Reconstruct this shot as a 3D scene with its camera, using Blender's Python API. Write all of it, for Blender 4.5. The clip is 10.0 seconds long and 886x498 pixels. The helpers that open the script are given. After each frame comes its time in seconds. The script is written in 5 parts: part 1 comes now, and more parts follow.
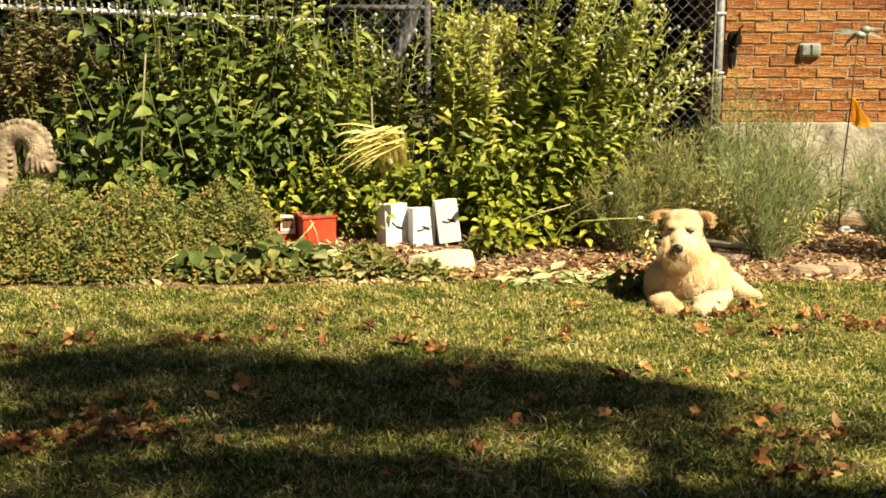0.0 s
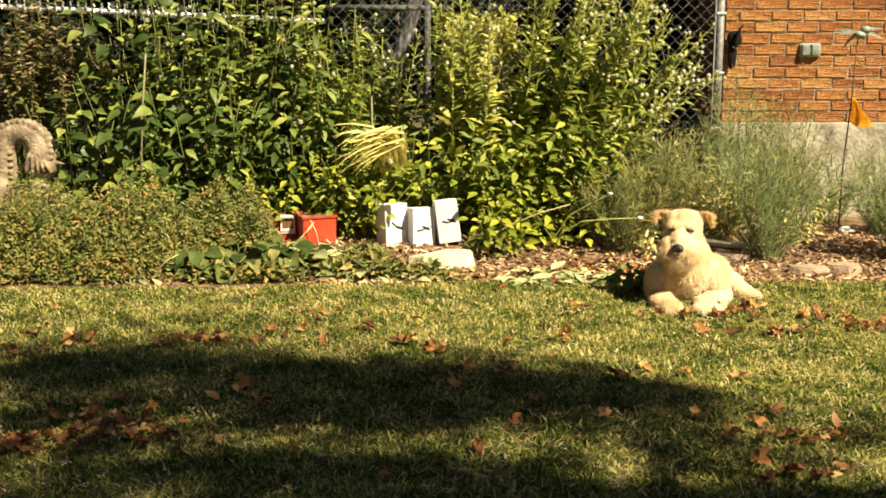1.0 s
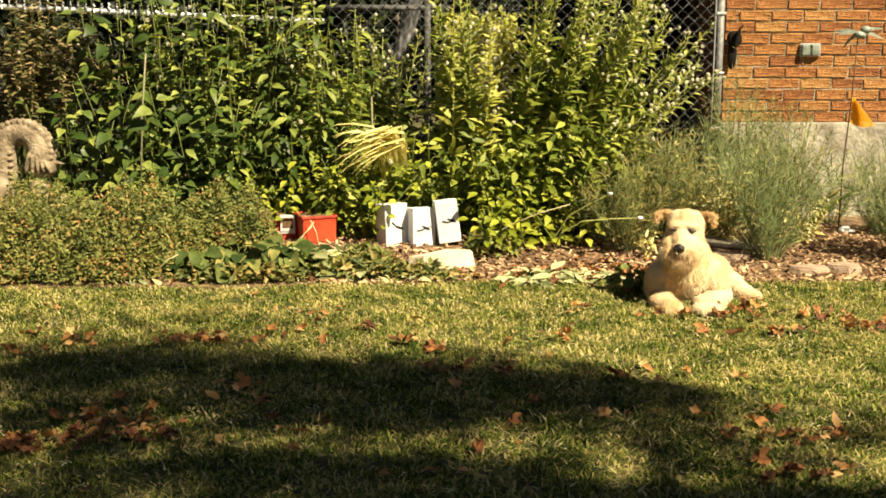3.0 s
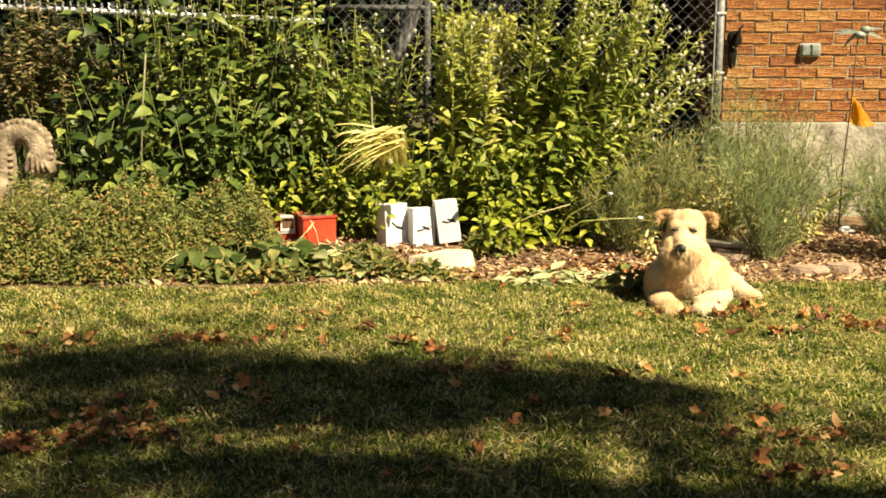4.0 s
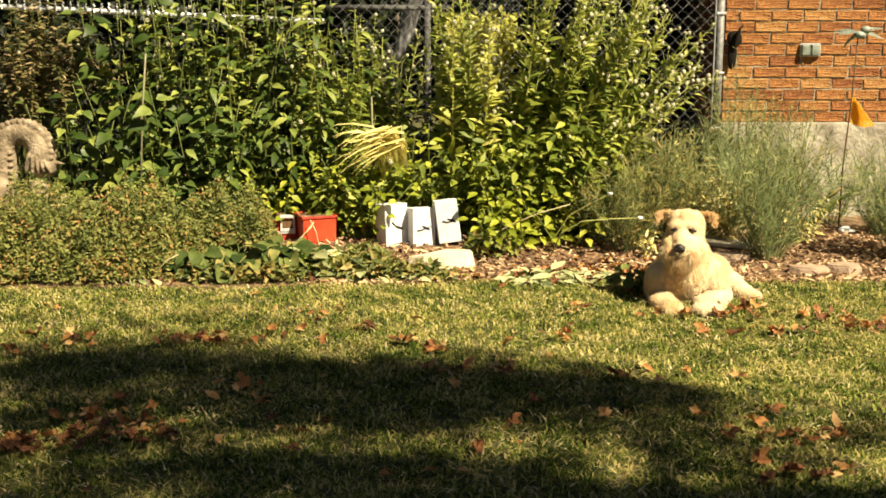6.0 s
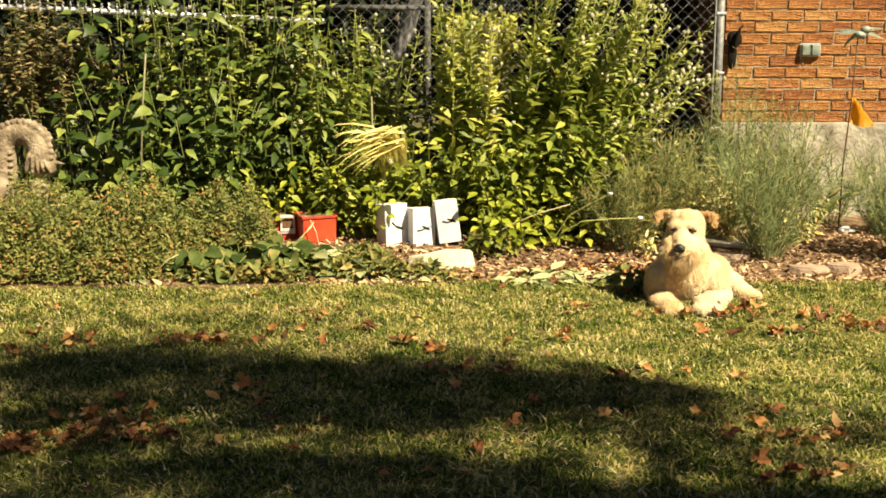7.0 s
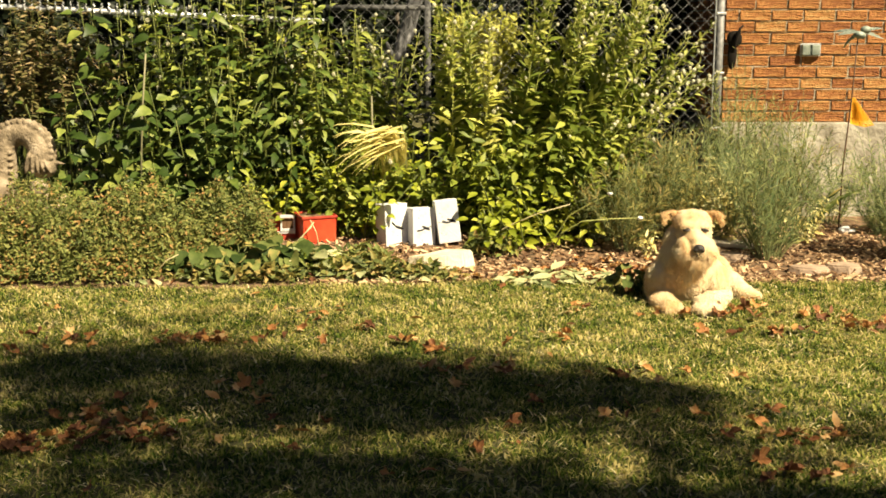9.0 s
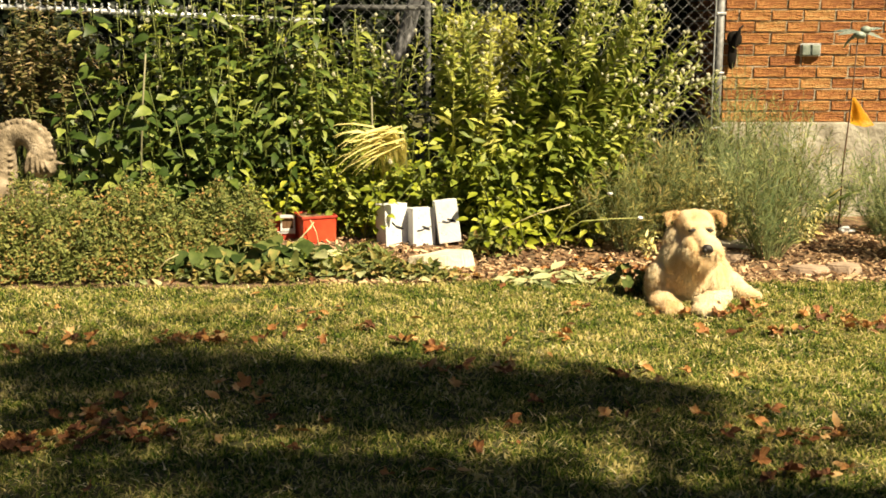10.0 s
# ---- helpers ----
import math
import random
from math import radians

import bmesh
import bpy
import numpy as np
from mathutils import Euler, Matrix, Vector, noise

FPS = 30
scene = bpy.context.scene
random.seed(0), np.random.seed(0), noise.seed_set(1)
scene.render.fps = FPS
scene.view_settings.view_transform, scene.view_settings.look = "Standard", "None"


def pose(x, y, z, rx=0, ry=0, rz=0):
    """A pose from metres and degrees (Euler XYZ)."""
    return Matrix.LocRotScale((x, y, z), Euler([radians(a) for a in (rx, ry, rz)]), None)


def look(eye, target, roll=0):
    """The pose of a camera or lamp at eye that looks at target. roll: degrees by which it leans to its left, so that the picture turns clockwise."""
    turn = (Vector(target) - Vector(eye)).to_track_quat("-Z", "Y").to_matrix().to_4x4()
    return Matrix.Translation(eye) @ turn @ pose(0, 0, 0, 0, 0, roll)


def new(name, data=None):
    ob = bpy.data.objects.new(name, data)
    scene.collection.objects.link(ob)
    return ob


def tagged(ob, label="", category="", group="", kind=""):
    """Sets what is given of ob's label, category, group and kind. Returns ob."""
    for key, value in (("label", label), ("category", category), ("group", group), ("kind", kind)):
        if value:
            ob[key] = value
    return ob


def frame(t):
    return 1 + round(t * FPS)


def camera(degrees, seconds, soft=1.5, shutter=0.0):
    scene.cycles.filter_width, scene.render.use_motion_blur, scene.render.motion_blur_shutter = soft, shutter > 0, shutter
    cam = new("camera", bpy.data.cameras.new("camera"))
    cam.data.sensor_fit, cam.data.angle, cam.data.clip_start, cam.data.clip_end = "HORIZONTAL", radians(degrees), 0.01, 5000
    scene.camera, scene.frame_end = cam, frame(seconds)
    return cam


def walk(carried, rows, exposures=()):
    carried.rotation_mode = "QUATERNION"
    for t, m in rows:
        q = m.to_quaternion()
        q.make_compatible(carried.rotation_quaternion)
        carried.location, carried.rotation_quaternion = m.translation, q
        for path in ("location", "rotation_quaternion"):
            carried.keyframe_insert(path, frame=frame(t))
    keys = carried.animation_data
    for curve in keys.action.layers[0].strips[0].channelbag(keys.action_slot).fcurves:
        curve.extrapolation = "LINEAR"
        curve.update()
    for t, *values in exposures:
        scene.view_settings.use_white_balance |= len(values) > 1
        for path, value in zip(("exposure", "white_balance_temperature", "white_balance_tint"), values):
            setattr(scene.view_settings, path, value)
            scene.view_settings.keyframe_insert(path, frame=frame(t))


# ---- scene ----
# camera: stands still on a low support, looking slightly down
cam = camera(41.58, 10.0, soft=1.7)
EYE = pose(0, 0, 1.25, 79, 0, 0)
walk(cam, [(0, EYE), (10, EYE)], exposures=[(0, 1.32, 6900, 9), (10, 1.32, 6900, 9)])

# ---- light ----
SUN_DIR = Vector((0.66, -0.55, 1.0)).normalized()
world = bpy.data.worlds.new("sky")
scene.world = world
world.use_nodes = True
wn = world.node_tree.nodes
sky = wn.new("ShaderNodeTexSky")
sky.sky_type = "NISHITA"
sky.sun_disc = False
sky.sun_elevation = math.asin(SUN_DIR.z)
sky.sun_rotation = math.atan2(SUN_DIR.x, SUN_DIR.y)
world.node_tree.links.new(sky.outputs[0], wn["Background"].inputs[0])
wn["Background"].inputs[1].default_value = 0.015
sun_data = bpy.data.lights.new("sun", "SUN")
sun_data.energy, sun_data.angle, sun_data.color = 5.0, radians(0.53), (1.0, 0.87, 0.62)
sun = new("sun", sun_data)
sun.matrix_world = look(SUN_DIR * 30, (0, 0, 0))


# ---- materials ----
def mat(name, stops, scale=20.0, rough=0.8, bump=0.0, bump_scale=None, vary=0.0, by="object", through_light=0.0,
        metal=0.0, stretch=(1, 1, 1), detail=6.0, spec=0.4):
    """A noise-driven colour, with random lightness by object or by island, relief, and light passing through thin leaves."""
    m = bpy.data.materials.new(name)
    m.use_nodes = True
    nt = m.node_tree
    n, link = nt.nodes, nt.links.new
    bsdf, out = n["Principled BSDF"], n["Material Output"]
    bsdf.inputs["Roughness"].default_value = rough
    bsdf.inputs["Metallic"].default_value = metal
    bsdf.inputs["Specular IOR Level"].default_value = spec
    tc, mp, nz = n.new("ShaderNodeTexCoord"), n.new("ShaderNodeMapping"), n.new("ShaderNodeTexNoise")
    mp.inputs["Scale"].default_value = stretch
    link(tc.outputs["Object"], mp.inputs[0])
    link(mp.outputs[0], nz.inputs["Vector"])
    nz.inputs["Scale"].default_value, nz.inputs["Detail"].default_value = scale, detail
    ramp = n.new("ShaderNodeValToRGB")
    els = ramp.color_ramp.elements
    while len(els) < len(stops):
        els.new(0.5)
    for e, (p, col) in zip(els, stops):
        e.position, e.color = p, (*col, 1)
    fac = nz.outputs["Fac"]
    if vary:
        src = n.new("ShaderNodeObjectInfo").outputs["Random"] if by == "object" else n.new("ShaderNodeNewGeometry").outputs["Random Per Island"]
        ma = n.new("ShaderNodeMath")
        ma.operation = "MULTIPLY_ADD"
        link(src, ma.inputs[0])
        ma.inputs[1].default_value = vary
        sub = n.new("ShaderNodeMath")
        sub.operation = "SUBTRACT"
        link(fac, sub.inputs[0])
        sub.inputs[1].default_value = vary / 2
        link(sub.outputs[0], ma.inputs[2])
        fac = ma.outputs[0]
    link(fac, ramp.inputs[0])
    link(ramp.outputs[0], bsdf.inputs["Base Color"])
    if bump:
        b, nb = n.new("ShaderNodeBump"), n.new("ShaderNodeTexNoise")
        nb.inputs["Scale"].default_value, nb.inputs["Detail"].default_value = bump_scale or scale * 3, 8
        link(mp.outputs[0], nb.inputs["Vector"])
        link(nb.outputs["Fac"], b.inputs["Height"])
        b.inputs["Strength"].default_value, b.inputs["Distance"].default_value = bump, 0.01
        link(b.outputs[0], bsdf.inputs["Normal"])
    if through_light:
        tr, mx = n.new("ShaderNodeBsdfTranslucent"), n.new("ShaderNodeMixShader")
        link(ramp.outputs[0], tr.inputs[0])
        mx.inputs[0].default_value = through_light
        link(bsdf.outputs[0], mx.inputs[1])
        link(tr.outputs[0], mx.inputs[2])
        link(mx.outputs[0], out.inputs[0])
    return m


M_LAWN = mat("lawn_soil", [(0.3, (0.03, 0.033, 0.012)), (0.55, (0.085, 0.08, 0.028)), (0.75, (0.2, 0.155, 0.065))], 9, 0.95, 0.8, 120)
M_GRASS = mat("grass_blade", [(0.2, (0.025, 0.055, 0.008)), (0.4, (0.12, 0.17, 0.026)), (0.57, (0.27, 0.28, 0.06)), (0.82, (0.64, 0.53, 0.22))], 4.5, 0.8, 0, None, 0.62, "island", 0.3, spec=0.12)
M_STRAWBIT = mat("dry_clipping", [(0.2, (0.3, 0.22, 0.09)), (0.5, (0.52, 0.42, 0.2)), (0.8, (0.72, 0.62, 0.36))], 9, 0.7, 0, None, 0.7, "island", 0.15)
M_SOIL = mat("mulch_soil", [(0.35, (0.06, 0.037, 0.02)), (0.6, (0.2, 0.12, 0.065)), (0.75, (0.36, 0.25, 0.15))], 25, 0.95, 1.0, 60)
M_CHIP = mat("wood_chip", [(0.2, (0.08, 0.04, 0.02)), (0.5, (0.27, 0.15, 0.075)), (0.8, (0.6, 0.43, 0.26))], 12, 0.9, 0.4, 90, 0.8, "island")
M_BRICK = mat("brick_face", [(0.22, (0.2, 0.065, 0.022)), (0.45, (0.35, 0.14, 0.042)), (0.65, (0.42, 0.2, 0.064)), (0.85, (0.46, 0.285, 0.115))], 16, 0.85, 1.4, 38, 0.4, "object", 0, 0, (1, 1, 3.0))
M_MORTAR = mat("mortar", [(0.35, (0.3, 0.25, 0.18)), (0.7, (0.5, 0.42, 0.32))], 30, 0.95, 0.6, 150)
M_CONCRETE = mat("concrete", [(0.3, (0.19, 0.165, 0.125)), (0.5, (0.38, 0.345, 0.28)), (0.66, (0.54, 0.5, 0.42))], 7, 0.9, 0.9, 40, detail=12)
M_STEEL = mat("galvanised_steel", [(0.3, (0.4, 0.41, 0.42)), (0.7, (0.62, 0.63, 0.64))], 40, 0.5, 0.1, 200, 0, "object", 0, 0.6)
# fence steel with the shade on it put into a darker colour
M_SHADEWIRE = mat("shade_darkened_wire", [(0.3, (0.12, 0.12, 0.12)), (0.7, (0.25, 0.25, 0.25))], 40, 0.6, 0.1, 200, 0, "object", 0, 0.3)
# the same steel darker still, for posts and rails that stand in shade
M_SHADESTEEL = mat("shade_darkened_steel", [(0.3, (0.05, 0.05, 0.05)), (0.7, (0.12, 0.12, 0.12))], 40, 0.75, 0.1, 200, 0, "object", 0, 0.2)
M_WHITE = mat("white_paint", [(0.25, (0.4, 0.4, 0.4)), (0.42, (0.62, 0.62, 0.64)), (0.8, (0.68, 0.68, 0.7))], 14, 0.6, 0.2, 80)
M_BLACK = mat("black_paint", [(0.3, (0.012, 0.012, 0.014)), (0.8, (0.04, 0.04, 0.045))], 30, 0.6)
M_NEARBLACK = mat("near_black", [(0.3, (0.008, 0.007, 0.006)), (0.8, (0.02, 0.016, 0.013))], 30, 0.85, 0.3, None, 0, "object", 0, 0, (1, 1, 1), 6, 0.1)
M_RED = mat("red_plastic", [(0.3, (0.52, 0.045, 0.02)), (0.6, (0.66, 0.075, 0.03)), (0.85, (0.68, 0.15, 0.08))], 10, 0.45, 0.1, 60)
M_REDWOOD = mat("red_painted_wood", [(0.3, (0.3, 0.03, 0.02)), (0.7, (0.5, 0.06, 0.03))], 20, 0.7, 0.3, 60)
M_BROWN = mat("brown_wood", [(0.3, (0.09, 0.045, 0.02)), (0.7, (0.22, 0.12, 0.06))], 8, 0.8, 0.4, 40, 0, "object", 0, 0, (6, 6, 1))
M_STONE = mat("cast_stone", [(0.3, (0.11, 0.085, 0.055)), (0.5, (0.25, 0.195, 0.13)), (0.72, (0.42, 0.34, 0.25))], 14, 0.95, 1.2, 60)
M_SLAB = mat("pale_limestone", [(0.3, (0.55, 0.47, 0.33)), (0.6, (0.72, 0.64, 0.48))], 12, 0.9, 0.5, 50)
M_EDGE = mat("edging_stone", [(0.3, (0.2, 0.14, 0.1)), (0.7, (0.44, 0.33, 0.24))], 14, 0.9, 0.7, 50)
M_BARK = mat("tree_bark", [(0.3, (0.05, 0.04, 0.03)), (0.7, (0.16, 0.13, 0.1))], 9, 0.95, 1.0, 30, 0, "object", 0, 0, (3, 3, 0.6))
M_GREYBARK = mat("grey_bark", [(0.4, (0.04, 0.04, 0.04)), (0.55, (0.12, 0.12, 0.125)), (0.7, (0.34, 0.34, 0.35))], 12, 0.95, 0.8, 40, 0, "object", 0, 0, (3, 3, 1))
M_ROD = mat("rusty_rod", [(0.3, (0.06, 0.03, 0.015)), (0.7, (0.14, 0.07, 0.035))], 40, 0.7, 0.2)
M_VERDI = mat("weathered_green_metal", [(0.3, (0.16, 0.2, 0.17)), (0.7, (0.34, 0.38, 0.33))], 30, 0.6, 0.2, None, 0, "object", 0, 0.3)
M_FLAG = mat("orange_vinyl", [(0.3, (0.93, 0.48, 0.03)), (0.7, (0.95, 0.58, 0.06))], 8, 0.5, 0.1, 30, 0, "object", 0.4)
M_CANE = mat("bamboo_cane", [(0.3, (0.15, 0.14, 0.08)), (0.7, (0.26, 0.24, 0.14))], 30, 0.6)

G_MID = mat("green_leaf", [(0.2, (0.035, 0.062, 0.012)), (0.5, (0.1, 0.145, 0.028)), (0.8, (0.29, 0.32, 0.075))], 12, 0.45, 0.2, 60, 0.7, "object", 0.22, spec=0.3)
G_MIDJ = mat("green_foliage", [(0.2, (0.06, 0.09, 0.01)), (0.5, (0.17, 0.22, 0.026)), (0.8, (0.39, 0.41, 0.07))], 5, 0.55, 0, None, 0.6, "island", 0.35)
G_YELJ = mat("yellow_green_foliage", [(0.2, (0.3, 0.32, 0.05)), (0.5, (0.5, 0.5, 0.1)), (0.8, (0.66, 0.62, 0.18))], 5, 0.6, 0, None, 0.6, "island", 0.35)
G_YEL = mat("yellow_green_leaf", [(0.2, (0.17, 0.21, 0.015)), (0.5, (0.35, 0.39, 0.035)), (0.8, (0.54, 0.51, 0.08))], 12, 0.5, 0.2, 60, 0.6, "object", 0.35)
G_DARK = mat("dark_leaf", [(0.25, (0.025, 0.045, 0.01)), (0.48, (0.075, 0.105, 0.026)), (0.7, (0.18, 0.2, 0.06)), (0.9, (0.42, 0.3, 0.1))], 14, 0.65, 0.2, 60, 0.7, "object", 0.2, spec=0.15)
G_BROWN = mat("brown_seedy_foliage", [(0.15, (0.05, 0.055, 0.015)), (0.45, (0.13, 0.12, 0.035)), (0.7, (0.24, 0.18, 0.08)), (0.95, (0.45, 0.32, 0.18))], 6, 0.65, 0, None, 0.7, "island", 0.25)
# near-black leaf colour that carries the shade of the dark gaps
G_SHADEHEDGE = mat("shade_black_foliage", [(0.2, (0.004, 0.008, 0.003)), (0.6, (0.01, 0.018, 0.005)), (0.85, (0.03, 0.042, 0.012))], 5, 0.6, 0, None, 0.6, "island", 0.15)
G_OLIVE = mat("olive_foliage", [(0.15, (0.06, 0.08, 0.018)), (0.45, (0.165, 0.195, 0.045)), (0.68, (0.27, 0.26, 0.075)), (0.86, (0.4, 0.2, 0.07))], 6, 0.65, 0, None, 0.6, "island", 0.25)
G_BLUE = mat("blue_green_foliage", [(0.2, (0.075, 0.12, 0.045)), (0.5, (0.19, 0.25, 0.095)), (0.8, (0.42, 0.43, 0.17))], 4, 0.6, 0, None, 0.6, "island", 0.4)
G_STRAW = mat("straw_leaf", [(0.2, (0.55, 0.46, 0.13)), (0.5, (0.74, 0.66, 0.28)), (0.8, (0.82, 0.77, 0.48))], 8, 0.6, 0, None, 0.5, "island", 0.3)
G_DRY = mat("dry_grass_foliage", [(0.2, (0.14, 0.14, 0.04)), (0.5, (0.32, 0.28, 0.08)), (0.8, (0.6, 0.48, 0.16))], 4, 0.6, 0, None, 0.6, "island", 0.35)
G_MIX = mat("mixed_wispy_foliage", [(0.15, (0.06, 0.085, 0.022)), (0.45, (0.17, 0.19, 0.05)), (0.75, (0.36, 0.3, 0.09)), (0.95, (0.55, 0.37, 0.15))], 4, 0.6, 0, None, 0.8, "island", 0.35)
G_WILT = mat("wilted_leaf", [(0.2, (0.16, 0.2, 0.08)), (0.45, (0.42, 0.44, 0.22)), (0.75, (0.66, 0.6, 0.34))], 12, 0.6, 0.2, 50, 0.6, "object", 0.25)
G_FALL = mat("fallen_leaf_skin", [(0.15, (0.12, 0.045, 0.018)), (0.4, (0.3, 0.12, 0.038)), (0.65, (0.45, 0.22, 0.065)), (0.92, (0.6, 0.42, 0.2))], 14, 0.7, 0.3, 60, 0.8, "object", 0.2)
G_FALLJ = mat("leaf_litter_skin", [(0.15, (0.12, 0.045, 0.018)), (0.4, (0.3, 0.12, 0.038)), (0.65, (0.45, 0.22, 0.065)), (0.92, (0.6, 0.42, 0.2))], 14, 0.7, 0.3, 60, 0.8, "island", 0.2)
G_STEM = mat("green_stem", [(0.3, (0.05, 0.07, 0.015)), (0.7, (0.15, 0.17, 0.04))], 20, 0.6)
G_STALK = mat("dry_stalk_skin", [(0.3, (0.4, 0.33, 0.16)), (0.7, (0.62, 0.54, 0.32))], 20, 0.7)
G_FEATHERSTEM = mat("grey_green_stem", [(0.3, (0.12, 0.16, 0.07)), (0.7, (0.28, 0.3, 0.13))], 20, 0.6)
G_SHOOT = mat("pale_shoot_foliage", [(0.2, (0.08, 0.115, 0.014)), (0.5, (0.22, 0.27, 0.036)), (0.8, (0.48, 0.48, 0.12))], 5, 0.55, 0, None, 0.65, "island", 0.35)
G_PALE = mat("pale_stem", [(0.3, (0.22, 0.25, 0.06)), (0.7, (0.45, 0.45, 0.15))], 20, 0.6)
G_BUD = mat("pale_seed_head", [(0.3, (0.34, 0.33, 0.2)), (0.7, (0.64, 0.61, 0.46))], 60, 0.8, 0.4, 200, 0.3, "object")
M_FUR = mat("wheaten_fur", [(0.22, (0.62, 0.4, 0.18)), (0.42, (0.78, 0.6, 0.36)), (0.66, (0.85, 0.74, 0.54))], 7, 0.85, 0.3, 120, 0.25, "island", 0.2, spec=0.15)
M_EARFUR = mat("tan_ear_fur", [(0.2, (0.52, 0.32, 0.14)), (0.6, (0.66, 0.46, 0.24)), (0.85, (0.76, 0.58, 0.34))], 14, 0.75, 0.3, 120, 0.4, "island", 0.1)
M_NOSE = mat("black_nose", [(0.3, (0.012, 0.009, 0.008)), (0.7, (0.03, 0.024, 0.02))], 80, 0.35, 0.3, 300)


# ---- mesh helpers ----
def put(name, bm, material, parent=None, label="", smooth=False):
    me = bpy.data.meshes.new(name)
    bm.to_mesh(me)
    bm.free()
    if smooth:
        me.polygons.foreach_set("use_smooth", [True] * len(me.polygons))
    me.materials.append(material)
    ob = new(name, me)
    ob.parent = parent
    if label:
        ob["label"] = label
    return ob


def part(name, bm, material, parent, label="", smooth=False):
    return put(name, bm, material, parent, label, smooth)


def array_mesh(name, verts, faces, material, smooth=False):
    """A mesh from vertex and face arrays; faces all have the same number of corners."""
    me = bpy.data.meshes.new(name)
    verts, faces = np.asarray(verts, np.float32), np.asarray(faces, np.int32)
    k = faces.shape[1]
    me.vertices.add(len(verts))
    me.vertices.foreach_set("co", verts.ravel())
    me.loops.add(faces.size)
    me.loops.foreach_set("vertex_index", faces.ravel())
    me.polygons.add(len(faces))
    me.polygons.foreach_set("loop_start", np.arange(0, faces.size, k, dtype=np.int32))
    me.polygons.foreach_set("loop_total", np.full(len(faces), k, np.int32))
    me.polygons.foreach_set("use_smooth", np.full(len(faces), smooth))
    me.update(calc_edges=True)
    me.materials.append(material)
    return me


def spread(tv, tf, frames_):
    """Copies of a template (verts, faces) at the 4x4 matrices given, as one pair of arrays."""
    tv, tf, fr = np.asarray(tv, float), np.asarray(tf), np.asarray(frames_, float)
    v = np.einsum("nij,mj->nmi", fr[:, :3, :3], tv) + fr[:, None, :3, 3]
    f = tf[None] + (np.arange(len(fr)) * len(tv))[:, None, None]
    return v.reshape(-1, 3), f.reshape(-1, tf.shape[1])


def aim(at, along, up=(0, 0, 1), size=1.0, wide=None):
    """A matrix whose +Y runs along a direction and whose +Z is as near to up as it can be."""
    y = Vector(along).normalized()
    x = y.cross(Vector(up))
    if x.length < 1e-4:
        x = y.cross(Vector((1, 0, 0.1)))
    x.normalize()
    z = x.cross(y)
    m = Matrix((x, y, z)).transposed()
    m = m @ Matrix.Diagonal((wide or size, size, size))
    m = m.to_4x4()
    m.translation = at
    return m


def box(bm, x0, x1, y0, y1, z0, z1, bevel=0.0):
    r = bmesh.ops.create_cube(bm, size=1, matrix=Matrix.Translation(((x0 + x1) / 2, (y0 + y1) / 2, (z0 + z1) / 2)) @ Matrix.Diagonal((x1 - x0, y1 - y0, z1 - z0, 1)))
    if bevel:
        es = list({e for v in r["verts"] for e in v.link_edges})
        bmesh.ops.bevel(bm, geom=es, offset=bevel, segments=2, affect="EDGES", profile=0.6)


def tube(bm, pts, r0, r1, sides=6):
    """A tapered tube along points."""
    pts = [Vector(p) for p in pts]
    rings = []
    for i, p in enumerate(pts):
        d = (pts[min(i + 1, len(pts) - 1)] - pts[max(i - 1, 0)]).normalized()
        a = d.cross(Vector((0.31, 0.9, 0.2))).normalized()
        b = d.cross(a)
        r = r0 + (r1 - r0) * i / (len(pts) - 1)
        rings.append([bm.verts.new(p + (a * math.cos(q) + b * math.sin(q)) * r) for q in [2 * math.pi * k / sides for k in range(sides)]])
    for u, v in zip(rings, rings[1:]):
        for k in range(sides):
            bm.faces.new((u[k], u[(k + 1) % sides], v[(k + 1) % sides], v[k]))
    bm.faces.new(rings[0][::-1])
    bm.faces.new(rings[-1])


def blob(bm, c, r, turn=(0, 0, 0), sub=3):
    bmesh.ops.create_icosphere(bm, subdivisions=sub, radius=1, matrix=pose(*c, *turn) @ Matrix.Diagonal((*r, 1)))


def fused(bm, voxel, smooth=6):
    """The closed shapes of a bmesh grown together into one skin."""
    me = bpy.data.meshes.new("skin")
    bm.to_mesh(me)
    bm.free()
    ob = new("skin", me)
    md = ob.modifiers.new("r", "REMESH")
    md.mode, md.voxel_size = "VOXEL", voxel
    ms = ob.modifiers.new("s", "SMOOTH")
    ms.iterations, ms.factor = smooth, 0.5
    done = bpy.data.meshes.new_from_object(ob.evaluated_get(bpy.context.evaluated_depsgraph_get()))
    bpy.data.objects.remove(ob)
    out = bmesh.new()
    out.from_mesh(done)
    bpy.data.meshes.remove(done)
    return out


def thing(name, at, label, category, group="", kind=""):
    ob = new(name)
    ob.matrix_basis = pose(*at) if not isinstance(at, Matrix) else at
    return tagged(ob, label, category, group, kind)


def leaf_arrays(length, width, fold=0.25, curl=0.25, shape=(0.0, 0.75, 1.0, 0.7, 0.0), curl_side=0.0):
    """A leaf along +Y with a folded midrib, curling down to its tip."""
    n = len(shape)
    v, f = [], []
    for i, s in enumerate(shape):
        t = i / (n - 1)
        y, z = length * t, -curl * length * t * t
        w = max(s, 0.04) * width / 2
        v += [(-w, y, z + fold * w + curl_side * w * t), (0, y, z), (w, y, z + fold * w - curl_side * w * t)]
    for i in range(n - 1):
        a = 3 * i
        f += [(a, a + 1, a + 4, a + 3), (a + 1, a + 2, a + 5, a + 4)]
    return np.array(v), np.array(f)


